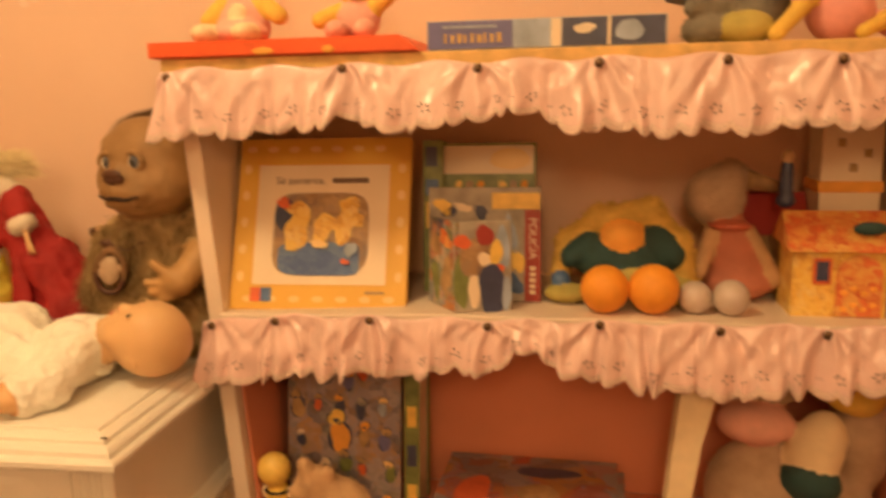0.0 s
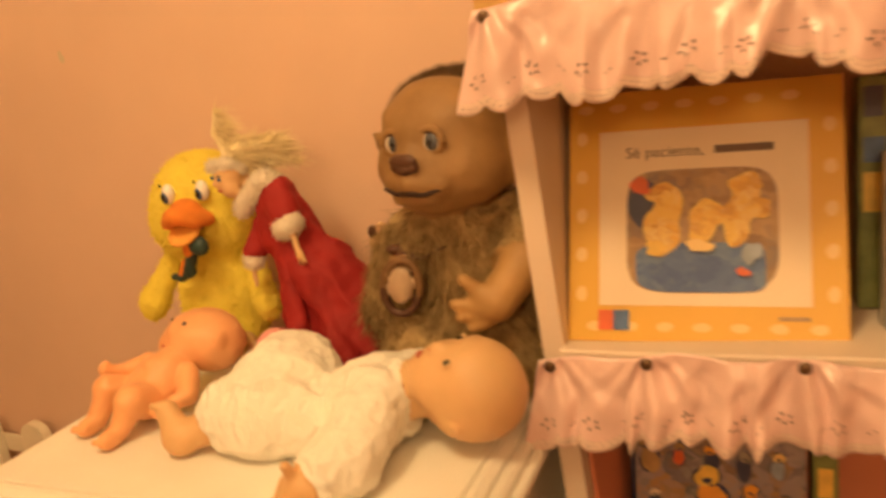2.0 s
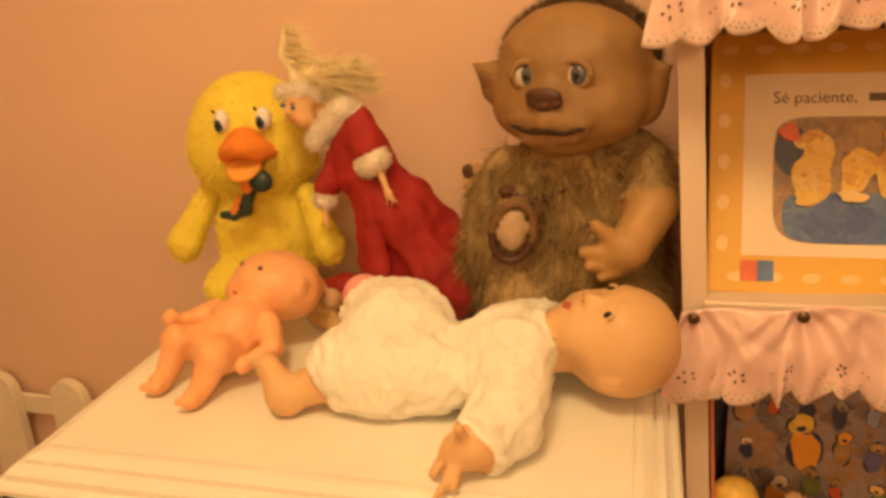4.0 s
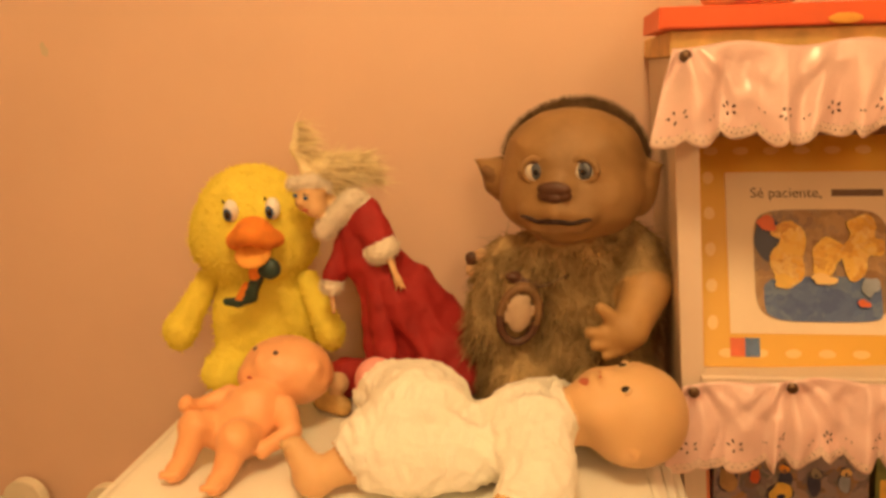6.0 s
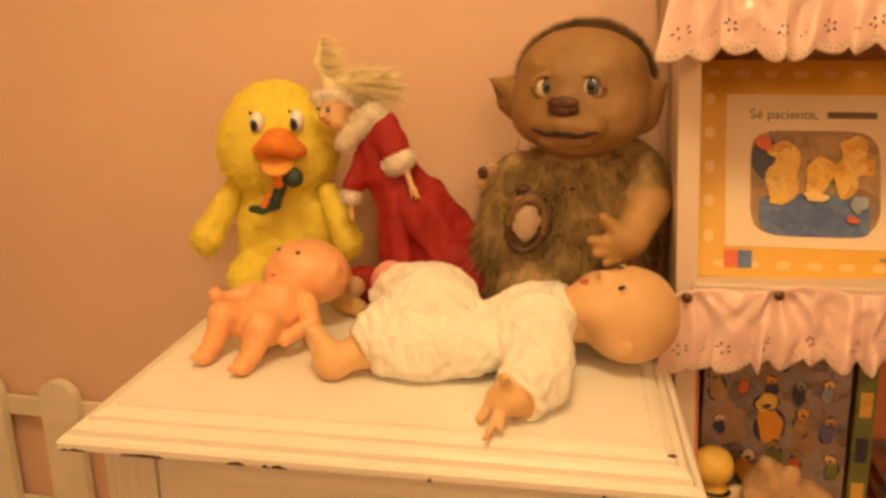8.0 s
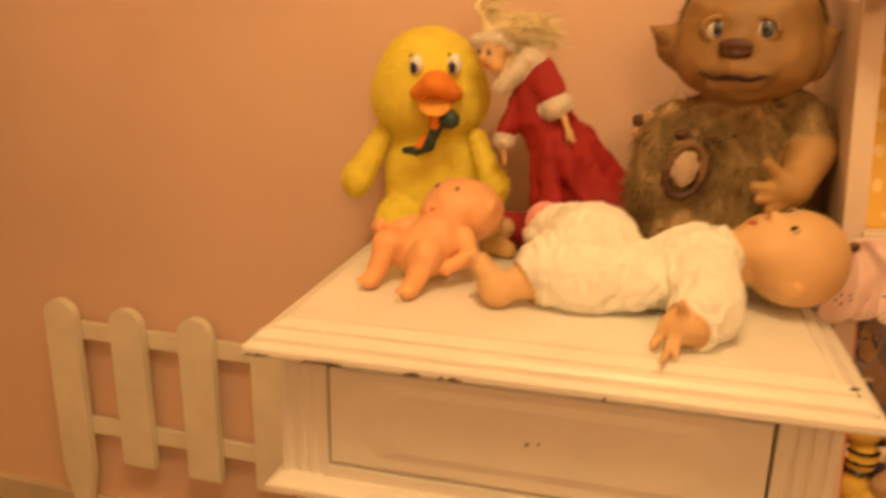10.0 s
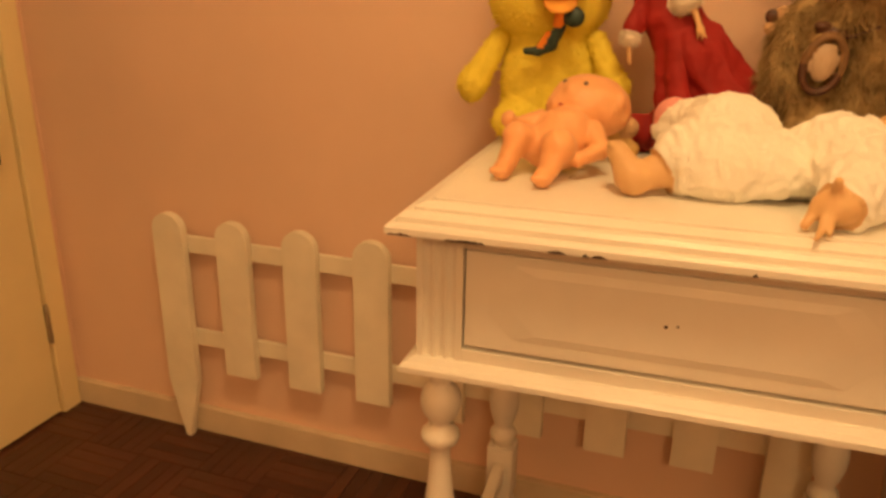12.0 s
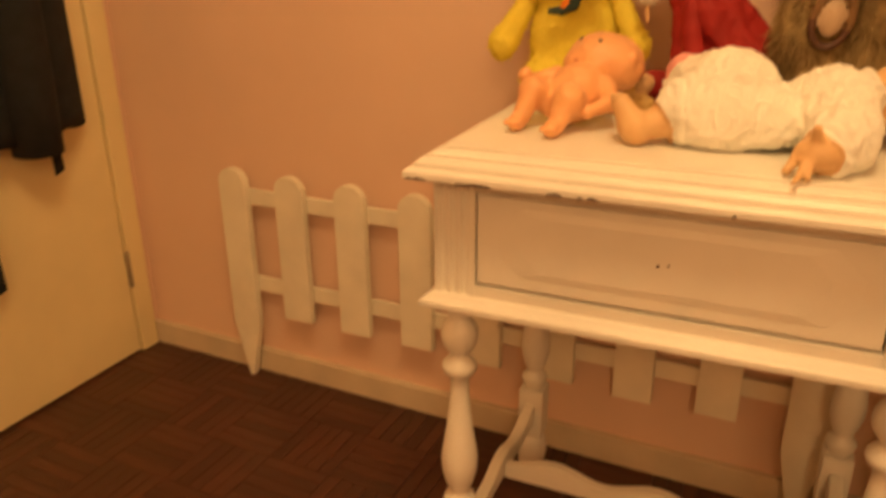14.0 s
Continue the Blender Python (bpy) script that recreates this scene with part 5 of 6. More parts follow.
m = standing(-0.200, 1.1835, MIDZ - 0.0078, 22, 3.2)
S = 0.268
big = book("picture_book", S, S, 0.016, m, M_BKYEL, "square yellow picture book with a framed picture, leaning back")
flat("cover_panel", rect(0.031, S - 0.032, 0.038, S - 0.044), m, M_BKCREAM, big)
M1 = m @ Matrix.Translation((0, 0, 0.0008))
frame_pic = flat("cover_picture", blob_outline(0.133, 0.116, 0.073, 0.065, 40, 0.012, 4, 5.0), M1, M_ARTBROWN, big)
M2 = m @ Matrix.Translation((-0.002, -0.013, 0.0016))
flat("picture_shape", blob_outline(0.135, 0.090, 0.064, 0.025, 30, 0.02, 5, 5.0), M2, M_ARTBLUE, frame_pic)
flat("picture_shape", blob_outline(0.078, 0.158, 0.016, 0.024, 20, 0.06, 6), M2, M_BKNAVY, frame_pic)
M3 = m @ Matrix.Translation((-0.002, -0.013, 0.0024))
for k, (cx, cy, rx, ry, mt) in enumerate(((0.100, 0.138, 0.020, 0.034, M_ARTGOLD), (0.096, 0.168, 0.012, 0.012, M_ARTGOLD), (0.140, 0.138, 0.017, 0.022, M_ARTGOLD), (0.172, 0.140, 0.017, 0.026, M_ARTGOLD), (0.180, 0.170, 0.018, 0.014, M_ARTGOLD), (0.190, 0.150, 0.012, 0.012, M_ARTGOLD), (0.092, 0.110, 0.012, 0.007, M_BKPIC), (0.076, 0.176, 0.011, 0.008, M_BKRED), (0.184, 0.104, 0.009, 0.011, M_BKPALE), (0.176, 0.085, 0.007, 0.004, M_BKRED), (0.135, 0.112, 0.014, 0.006, M_BKDOT))):
    flat("picture_shape", blob_outline(cx, cy, rx, ry, 34, 0.17, 20 + k), M3 @ Matrix.Translation((0, 0, 0.0004 * k)), mt, frame_pic)
for k in range(7):
    for (cx, cy) in ((0.026 + 0.036 * k, 0.016), (0.016 + 0.034 * k, S - 0.018)):
        flat("cover_spot", blob_outline(cx, cy, 0.009, 0.005, 12, 0.05, k), m, M_BKDOT, big)
for k in range(5):
    for cx in (0.012, S - 0.013):
        flat("cover_spot", blob_outline(cx, 0.05 + 0.042 * k, 0.006, 0.008, 12, 0.05, k), m, M_BKDOT, big)
flat("logo_patch", rect(0.030, 0.046, 0.012, 0.033), M1, M_BKRED, big)
flat("logo_patch", rect(0.046, 0.062, 0.012, 0.033), M1, M_BKBLUE, big)
flat("caption_bar", rect(S - 0.062, S - 0.034, 0.024, 0.028), M1, M_BKMID, big)
lettering("title", "S\u00e9 paciente,", 0.0165, M1 @ Matrix.Translation((0.098, 0.199, 0)), M_INK, big)
flat("title_bar", rect(0.148, 0.204, 0.195, 0.203), M1, M_INK, big)

m = standing(0.100, 1.300, MIDZ + 0.001, 8, 2)
bk = book("picture_book", 0.150, 0.230, 0.018, m, M_BKGREEN, "upright picture book with a pale and green cover")
flat("cover_panel", rect(0.006, 0.146, 0.182, 0.226), m, M_BKCREAM, bk)
flat("cover_panel", blob_outline(0.11, 0.205, 0.03, 0.018, 18, 0.05, 3), m @ Matrix.Translation((0, 0, 0.0007)), M_BKDOT, bk)
for k in range(7):
    flat("cover_spot", blob_outline(0.03 + 0.017 * k, 0.165, 0.006, 0.007, 10, 0.1, k), m, (M_BKPIC, M_BKMID, M_BEAKIN, M_BKGREEN)[k % 4], bk)

m = standing(0.080, 1.285, MIDZ + 0.001, 6, 4)
bk = book("picture_book", 0.030, 0.235, 0.05, m, M_BKGREEN, "dark book seen between two larger picture books")
flat("spine_panel", rect(0.002, 0.022, 0.150, 0.175), m, M_BKBLUE, bk)
flat("spine_panel", rect(0.002, 0.022, 0.100, 0.140), m, M_BKPIC, bk)
flat("spine_panel", rect(0.002, 0.020, 0.195, 0.225), m, M_BKNAVY, bk)

m = standing(0.098, 1.236, MIDZ + 0.001, 6, 2)
bk = book("board_book", 0.163, 0.168, 0.02, m, M_BKSKY, "thick board book with a maroon edge strip and orange label")
strip = flat("edge_strip", rect(0.140, 0.163, 0.0, 0.135), m, M_BKMAROON, bk)
flat("cover_label", rect(0.092, 0.162, 0.136, 0.160), m @ Matrix.Translation((0, 0, 0.0007)), M_BKPIC, bk)
lettering("strip_title", "POLICIA", 0.0165, m @ Matrix.Translation((0.1515, 0.093, 0.0008)) @ pose(0, 0, 0, 0, 0, -90), M_BKCREAM, bk)
for k in range(5):
    flat("strip_bar", rect(0.1475, 0.1560, 0.046 - 0.0088 * k, 0.0520 - 0.0088 * k), m @ Matrix.Translation((0, 0, 0.0007)), M_BKCREAM, bk)
for k, (cx, cy, rx, ry, mt) in enumerate(((0.02, 0.14, 0.012, 0.012, M_BKPIC), (0.05, 0.138, 0.014, 0.007, M_BKCREAM), (0.075, 0.132, 0.012, 0.009, M_BKNAVY), (0.03, 0.132, 0.011, 0.008, M_BKNAVY), (0.118, 0.10, 0.010, 0.028, M_BKPALE), (0.126, 0.06, 0.011, 0.022, M_BKPIC), (0.02, 0.09, 0.012, 0.02, M_BKRED), (0.126, 0.025, 0.009, 0.018, M_BKBLUE))):
    flat("cover_spot", blob_outline(cx, cy, rx, ry, 18, 0.28, 40 + k), m, mt, bk)

# small open board book in front of it
ob_root = thing("open_board_book", (0.150, 1.19, MIDZ), "small open board book standing upright with bright pictures", "book")
m1 = standing(0.146, 1.168, MIDZ + 0.001, 2, 18)
part("page_board", box(0, 0.082, 0, 0.128, -0.004, 0, 0.001, m1), M_BKSKY, ob_root)
for k, (cx, cy, rx, ry, mt) in enumerate(((0.010, 0.045, 0.010, 0.044, M_BKGREEN), (0.070, 0.090, 0.010, 0.030, M_BKPALE), (0.033, 0.078, 0.028, 0.026, M_ARTBROWN), (0.044, 0.074, 0.010, 0.010, M_BKCREAM), (0.012, 0.100, 0.012, 0.010, M_BKRED), (0.044, 0.108, 0.012, 0.015, M_BKMAROON), (0.060, 0.084, 0.009, 0.018, M_BKPIC), (0.061, 0.060, 0.010, 0.007, M_BKRED), (0.028, 0.030, 0.010, 0.022, M_BKCREAM), (0.054, 0.030, 0.021, 0.036, M_BKNAVY), (0.074, 0.025, 0.007, 0.024, M_BKPALE))):
    flat("picture_shape", blob_outline(cx, cy, rx, ry, 20, 0.10, 60 + k), m1 @ Matrix.Translation((0, 0, 0.0004 * k)), mt, ob_root)
m2 = standing(0.098, 1.226, MIDZ + 0.001, 2, -50)
part("page_board", box(0, 0.075, 0, 0.128, -0.004, 0, 0.001, m2), M_ARTBOARD, ob_root)
for k, (cx, cy, rx, ry, mt) in enumerate(((0.018, 0.09, 0.010, 0.018, M_BKMID), (0.045, 0.10, 0.016, 0.012, M_ARTROOF), (0.05, 0.05, 0.012, 0.030, M_BKMID), (0.02, 0.04, 0.010, 0.025, M_BKGREEN))):
    flat("picture_shape", blob_outline(cx, cy, rx, ry, 18, 0.28, 80 + k), m2, mt, ob_root)

# ---- toys on the middle shelf ----
hair = [cap((0.30, 1.275, 0.965), (0.345, 1.275, 1.000), 0.014, 0.017, 0, 0.015), cap((0.345, 1.275, 1.0), (0.415, 1.275, 1.010), 0.018, 0.018, 0, 0.015), cap((0.415, 1.275, 1.01), (0.455, 1.27, 0.965), 0.017, 0.015, 0, 0.02), cap((0.455, 1.27, 0.965), (0.468, 1.26, 0.905), 0.019, 0.016, 0, 0.02), cap((0.30, 1.275, 0.965), (0.286, 1.265, 0.915), 0.015, 0.012, 0, 0.02)]
yd = hair + [ell((0.378, 1.258, 0.975), (0.030, 0.026, 0.026), 1, 0.01), ell((0.378, 1.268, 0.942), (0.074, 0.034, 0.034), 2, 0.01), cap((0.33, 1.262, 0.962), (0.305, 1.252, 0.945), 0.020, 0.014, 2, 0.008), cap((0.425, 1.262, 0.972), (0.444, 1.252, 0.95), 0.020, 0.018, 2, 0.008), ell((0.40, 1.25, 0.915), (0.05, 0.03, 0.024), 3, 0.01), ell((0.30, 1.25, 0.894), (0.034, 0.028, 0.014), 3, 0.01), ell((0.290, 1.255, 0.913), (0.014, 0.014, 0.012), 4, 0.004), ell((0.455, 1.25, 0.9), (0.03, 0.03, 0.02), 3, 0.01)]
grown("rag_doll", yd, [M_YARN, M_BEAKIN, M_TEAL, M_OLIVE, M_BKBLUE], 0.0034, hair=[(0, 1800, 0.010, 0.0009, 0, 41, 0.3)], label="yellow-haired rag doll in green slumped on the shelf", category="doll")
for x, y, rr in ((0.352, 1.196, 0.0335), (0.418, 1.198, 0.0345)):
    tagged(part("orange_ball", ball((x, y, MIDZ + rr), rr, 28, 18), M_ORANGE, None, "", True, (x, y, MIDZ)), "bright orange toy ball with a matt surface", "ball", "orange balls")
for x, y, rr in ((0.474, 1.205, 0.0225), (0.520, 1.200, 0.0245)):
    tagged(part("marbled_ball", ball((x, y, MIDZ + rr), rr, 22, 14), M_MARBLE, None, "", True, (x, y, MIDZ)), "small pale marbled ball on the shelf", "ball", "marbled balls")
bun = [ell((0.512, 1.318, 1.028), (0.043, 0.040, 0.042), 0, 0.01), ell((0.535, 1.325, 1.062), (0.020, 0.022, 0.020), 0, 0.02), cap((0.532, 1.312, 0.985), (0.545, 1.305, 0.920), 0.024, 0.044, 1, 0.012), ell((0.545, 1.30, 0.905), (0.050, 0.05, 0.026), 1, 0.01), cap((0.508, 1.30, 0.978), (0.486, 1.275, 0.925), 0.013, 0.013, 2, 0.01), cap((0.556, 1.30, 0.978), (0.590, 1.280, 0.915), 0.013, 0.014, 2, 0.01), cap((0.545, 1.335, 1.055), (0.600, 1.345, 1.040), 0.017, 0.010, 3, 0.01), ell((0.531, 1.286, 0.990), (0.030, 0.02, 0.007), 4, 0.004)]
grown("plush_rabbit", bun, [M_TAUPE, M_DUSK, M_BEIGE, M_BKMID, M_LIP], 0.0038, hair=[(0, 900, 0.006, 0.0008, 0, 42, 0.0)], pieces=("head", "dress", "arm", "ear", "collar"), label="grey plush rabbit in a pink dress sitting on the shelf", category="plush toy")


def toy_house(x0, x1, y0, y1, z0, zw, zr, walls, roof, label):
    root = thing("toy_house", ((x0 + x1) / 2, (y0 + y1) / 2, z0), label, "toy house", "toy houses")
    part("house_wall", box(x0, x1, y0, y1, z0, zw, 0.001), walls, root)
    yr = (y0 + y1) / 2
    part("roof", ring_loft([[(x0 - 0.008, y0 - 0.012, zw - 0.004), (x0 - 0.008, yr, zr), (x0 - 0.008, y1 + 0.008, zw)], [(x1 + 0.008, y0 - 0.012, zw - 0.004), (x1 + 0.008, yr, zr), (x1 + 0.008, y1 + 0.008, zw)]]), roof, root, "orange-red printed roof")
    return root


hs = toy_house(0.597, 0.715, 1.205, 1.285, MIDZ, 0.974, 1.018, M_ARTGOLD, M_ARTROOF, "printed yellow toy house with an orange-red roof")
w1 = part("window", box(0.622, 0.645, 1.2025, 1.2045, 0.925, 0.96, 0.0005), M_BKRED, hs)
part("pane", box(0.626, 0.641, 1.2005, 1.2022, 0.930, 0.956, 0), M_BKNAVY, w1)
arch = [(0.028 * math.cos(a), 0.055 + 0.028 * math.sin(a)) for a in [math.pi * i / 12 for i in range(13)]] + [(-0.028, 0), (0.028, 0)]
part("door", prism(arch, Matrix.Translation((0.680, 1.2045, MIDZ + 0.002)) @ pose(0, 0, 0, 90, 0, 0), 0.003), M_ARTROOF, hs)
for k in range(8):
    part("door_stone", ball((0.662 + 0.012 * (k % 4), 1.2015, MIDZ + 0.012 + 0.022 * (k // 4) + 0.006 * (k % 2)), 0.005, 8, 6, (1, 0.3, 0.8)), M_BEAKIN, hs)
part("roof_leaf", ball((0.69, 1.205, 1.000), 0.018, 12, 8, (1.2, 0.3, 0.5)), M_TEAL, hs)
h2 = toy_house(0.565, 0.640, 1.33, 1.40, MIDZ, 0.975, 1.03, M_BKMID, M_BKMAROON, "dark brown toy house behind the yellow one")
tw = thing("toy_tower", (0.66, 1.33, MIDZ), "tall cream toy tower with small windows", "toy tower")
part("tower_wall", box(0.650, 0.730, 1.30, 1.37, MIDZ, 1.145, 0.002), M_BKCREAM, tw)
part("band", box(0.647, 0.733, 1.297, 1.373, 1.036, 1.052, 0.002), M_BEAKIN, tw)
for x, z in ((0.670, 1.10), (0.705, 1.085), (0.687, 1.065)):
    part("window", box(x, x + 0.010, 1.2975, 1.2995, z, z + 0.012), M_BKMID, tw)
part("side_tree", ball((0.757, 1.30, 1.10), 0.024, 14, 10, (0.8, 0.8, 1.5)), M_TEAL, tw, "dark green printed tree", True)
tagged(grown("toy_figure", [cap((0.598, 1.27, 1.035), (0.598, 1.27, 1.075), 0.010, 0.008, 0, 0.004), ell((0.598, 1.27, 1.09), (0.009, 0.009, 0.010), 1, 0.003), ell((0.598, 1.27, 1.028), (0.013, 0.012, 0.01), 0, 0.003)], [M_BKNAVY, M_BEIGE], 0.0025, label="tiny dark toy figure standing on the roof", category="toy figure"), "")

# ---- lower compartment ----
m = standing(-0.158, 1.262, LOWZ + 0.001, 9, 2)
cm = book("comic_album", 0.190, 0.300, 0.012, m, M_ARTCOMIC, "comic album with a crowded colourful cover standing upright")


def printed_figure(x, y, s, coat_mat, head_mat, seed):
    """A small cartoon shape on a cover: dark outline, body, head and a mark, each a hair above the last."""
    rng = random.Random(seed)
    lean = rng.uniform(-0.25, 0.25) * s
    for k, (dx, dy, rx, ry, mt) in enumerate(((0, 0, 0.57, 0.81, M_BKNAVY), (0, 0, 0.52, 0.76, coat_mat), (lean, 0.95 * s, 0.46, 0.42, M_BKNAVY), (lean, 0.95 * s, 0.42, 0.38, head_mat), (lean, 0.80 * s, 0.16, 0.10, M_BKNAVY))):
        flat("cover_figure", blob_outline(x + dx, y + dy, rx * s, ry * s, 16, 0.12, seed + k), m @ Matrix.Translation((0, 0, 0.0007 * k)), mt, cm)


rng = random.Random(12)
printed_figure(0.088, 0.140, 0.034, M_BEAKIN, M_BKPIC, 100)
for k in range(24):
    x, y = 0.022 + 0.0365 * (k % 5) + rng.uniform(-0.009, 0.009), 0.030 + 0.053 * (k // 5) + rng.uniform(-0.012, 0.012)
    if abs(x - 0.088) < 0.028 and 0.10 < y < 0.19:
        continue
    printed_figure(x, y, rng.uniform(0.013, 0.023), rng.choice((M_BKMID, M_BKRED, M_BKPALE, M_BEAKIN, M_BKGREEN, M_BKNAVY, M_BKLAV)), rng.choice((M_BKCREAM, M_BKPIC, M_BEAKIN, M_BKDOT, M_BKMID, M_BKSKY)), 120 + 9 * k)
m = standing(0.040, 1.272, LOWZ + 0.001, 7, 2)
bk = book("picture_book", 0.024, 0.295, 0.10, m, M_BKGREEN, "green and yellow book seen edge on")
for k in range(4):
    flat("spine_panel", rect(0.003, 0.019, 0.03 + 0.065 * k, 0.065 + 0.065 * k), m, (M_BKPIC, M_BKNAVY, M_BKPIC, M_BKGREEN)[k], bk)
m = standing(-0.170, 1.300, LOWZ + 0.001, 6, 2)
book("picture_book", 0.04, 0.25, 0.06, m, M_BKNAVY, "dark navy book behind the comic album")
bee = [ell((-0.155, 1.205, 0.606), (0.027, 0.025, 0.027), 0, 0.004), ell((-0.150, 1.205, 0.560), (0.020, 0.019, 0.026), 1, 0.003)] + [ell((-0.150, 1.204, 0.572 - 0.014 * i), (0.0212, 0.0202, 0.0035), 2, 0.001) for i in range(3)] + [ell((-0.178, 1.205, 0.568), (0.015, 0.009, 0.012), 3, 0.003), ell((-0.122, 1.205, 0.568), (0.015, 0.009, 0.012), 3, 0.003), ell((-0.150, 1.205, 0.515), (0.026, 0.024, 0.025), 1, 0.01)]
grown("toy_bee", bee, [M_BKPIC, M_YELF, M_BLACK, M_CREAMF], 0.0026, pieces=("head", "body", "stripe", "wing"), label="small striped toy bee with a yellow head", category="toy")
ted = [ell((-0.085, 1.195, 0.590), (0.030, 0.028, 0.030), 0, 0.012), cap((-0.088, 1.188, 0.605), (-0.096, 1.180, 0.630), 0.018, 0.010, 0, 0.010), ell((-0.062, 1.190, 0.612), (0.012, 0.008, 0.013), 0, 0.006), ell((-0.108, 1.182, 0.582), (0.014, 0.014, 0.013), 0, 0.01), ell((-0.050, 1.205, 0.545), (0.052, 0.038, 0.052), 0, 0.02), cap((-0.02, 1.195, 0.565), (0.015, 1.185, 0.535), 0.018, 0.016, 0, 0.012), cap((-0.10, 1.19, 0.555), (-0.125, 1.18, 0.535), 0.017, 0.015, 0, 0.012), ell((-0.02, 1.19, 0.51), (0.05, 0.03, 0.022), 1, 0.012), ell((-0.12, 1.185, 0.508), (0.04, 0.022, 0.020), 2, 0.008)]
grown("teddy_bear", ted, [M_BEIGE, M_PALEP, M_YELF], 0.0034, hair=[(0, 1500, 0.006, 0.0008, 0, 43, 0.0)], pieces=("body", "paw", "foot"), label="small beige teddy bear slumped against the comic album", category="plush toy")
rng = random.Random(21)
z = LOWZ
for k in range(7):
    t = rng.uniform(0.007, 0.011)
    mm = pose(0.245 + rng.uniform(-0.01, 0.012), 1.300 + rng.uniform(-0.01, 0.006), z, 0, 0, rng.uniform(-5, 5))
    mg = thing("magazine", mm.translation, "glossy magazine lying in a stack on the lower shelf", "magazine", "stacked magazines")
    part("page_block", box(-0.142, 0.142, -0.104, 0.104, 0.0006, t - 0.0008, 0, mm), M_PAPER, mg)
    part("cover", box(-0.144, 0.144, -0.106, 0.106, t - 0.0008, t, 0, mm), M_ARTMAG, mg)
    if k == 6:
        for q, (cx, cy, rx, ry, mt) in enumerate(((-0.085, -0.03, 0.03, 0.05, M_BKRED), (-0.10, -0.085, 0.04, 0.016, M_BKPALE), (0.08, -0.07, 0.05, 0.026, M_BKPIC), (0.02, -0.02, 0.03, 0.03, M_BKMID), (0.03, 0.05, 0.05, 0.02, M_BKNAVY))):
            flat("cover_shape", blob_outline(cx, cy, rx, ry, 18, 0.1, q), mm @ Matrix.Translation((0, 0, t)), mt, mg)
    z += t + 0.0004
ele = [ell((0.590, 1.31, 0.770), (0.075, 0.055, 0.058), 0, 0.02), ell((0.575, 1.27, 0.700), (0.055, 0.045, 0.032), 1, 0.008), ell((0.655, 1.25, 0.665), (0.038, 0.036, 0.066), 2, 0.010, (0, 14, 0)), ell((0.705, 1.255, 0.775), (0.050, 0.032, 0.050), 3, 0.008), ell((0.730, 1.30, 0.68), (0.045, 0.05, 0.095), 0, 0.02), ell((0.650, 1.235, 0.628), (0.040, 0.030, 0.030), 4, 0.006, (0, 20, 0)), ell((0.60, 1.29, 0.58), (0.09, 0.06, 0.090), 0, 0.02), ell((0.70, 1.28, 0.55), (0.055, 0.06, 0.062), 0, 0.02)]
grown("plush_elephant", ele, [M_TAUPE, M_PALEP, M_CREAMF, M_YELF, M_TEAL], 0.004, hair=[(0, 1500, 0.006, 0.0008, 0, 44, 0.0)], pieces=("body", "pink_patch", "cream_patch", "yellow_ear", "teal_patch"), label="grey plush elephant with pink, cream and yellow patches", category="plush toy")

# ---- things on the top board ----
case = thing("flat_case", (-0.08, 1.25, TOPZ), "flat orange-red card case lying along the top board", "case")
part("case_body", prism([(-0.268, 0), (0.112, 0), (0.085, 0.021), (-0.268, 0.021)], Matrix.Translation((0, 1.31, TOPZ + 0.0006)) @ pose(0, 0, 0, 90, 0, 0), 0.180, 0.002), M_ORED, case)
for x in (-0.10, -0.01):
    part("sticker", ball((x, 1.1285, TOPZ + 0.006), 0.012, 14, 8, (1.3 if x < -0.05 else 0.7, 0.12, 0.42)), M_BEAKIN, case, "pale worn sticker")
m = pose(0.120, 1.145, TOPZ + 0.0006, 0, 0, 1.0)
bb = thing("thick_book", (0.27, 1.22, TOPZ), "thick blue paperback lying with its spine outward", "book")
part("spine", box(0, 0.300, -0.002, 0.002, 0.0, 0.036, 0.001, m), M_BKPALE, bb)
part("cover_top", box(0, 0.300, 0.002, 0.20, 0.0345, 0.036, 0, m), M_BKLAV, bb)
part("cover_bottom", box(0, 0.300, 0.002, 0.20, 0.0, 0.0015, 0, m), M_BKLAV, bb)
part("page_block", box(0.003, 0.297, 0.002, 0.197, 0.0016, 0.0344, 0, m), M_PAPER, bb)
fm = m @ Matrix.Translation((0, -0.0021, 0)) @ pose(0, 0, 0, 90, 0, 0)
flat("spine_panel", rect(0.001, 0.110, 0.001, 0.035), fm, M_BKLAV, bb)
flat("spine_panel", rect(0.172, 0.298, 0.001, 0.035), fm, M_BKNAVY, bb)
flat("spine_panel", rect(0.158, 0.171, 0.001, 0.035), fm, M_BKCREAM, bb)
flat("spine_panel", blob_outline(0.20, 0.022, 0.014, 0.006, 14, 0.1, 2), fm @ Matrix.Translation((0, 0, 0.0007)), M_PAPER, bb)
flat("spine_panel", blob_outline(0.255, 0.018, 0.016, 0.014, 14, 0.1, 3), fm @ Matrix.Translation((0, 0, 0.0007)), M_BKPALE, bb)
flat("spine_panel", rect(0.228, 0.232, 0.001, 0.035), fm @ Matrix.Translation((0, 0, 0.0007)), M_BKCREAM, bb)
for k in range(9):
    flat("title_bar", rect(0.022 + 0.0085 * k, 0.0255 + 0.0085 * k + 0.0012 * (k % 3), 0.008, 0.020 - 0.0015 * (k % 2)), fm @ Matrix.Translation((0, 0, 0.0007)), M_GOLD, bb)
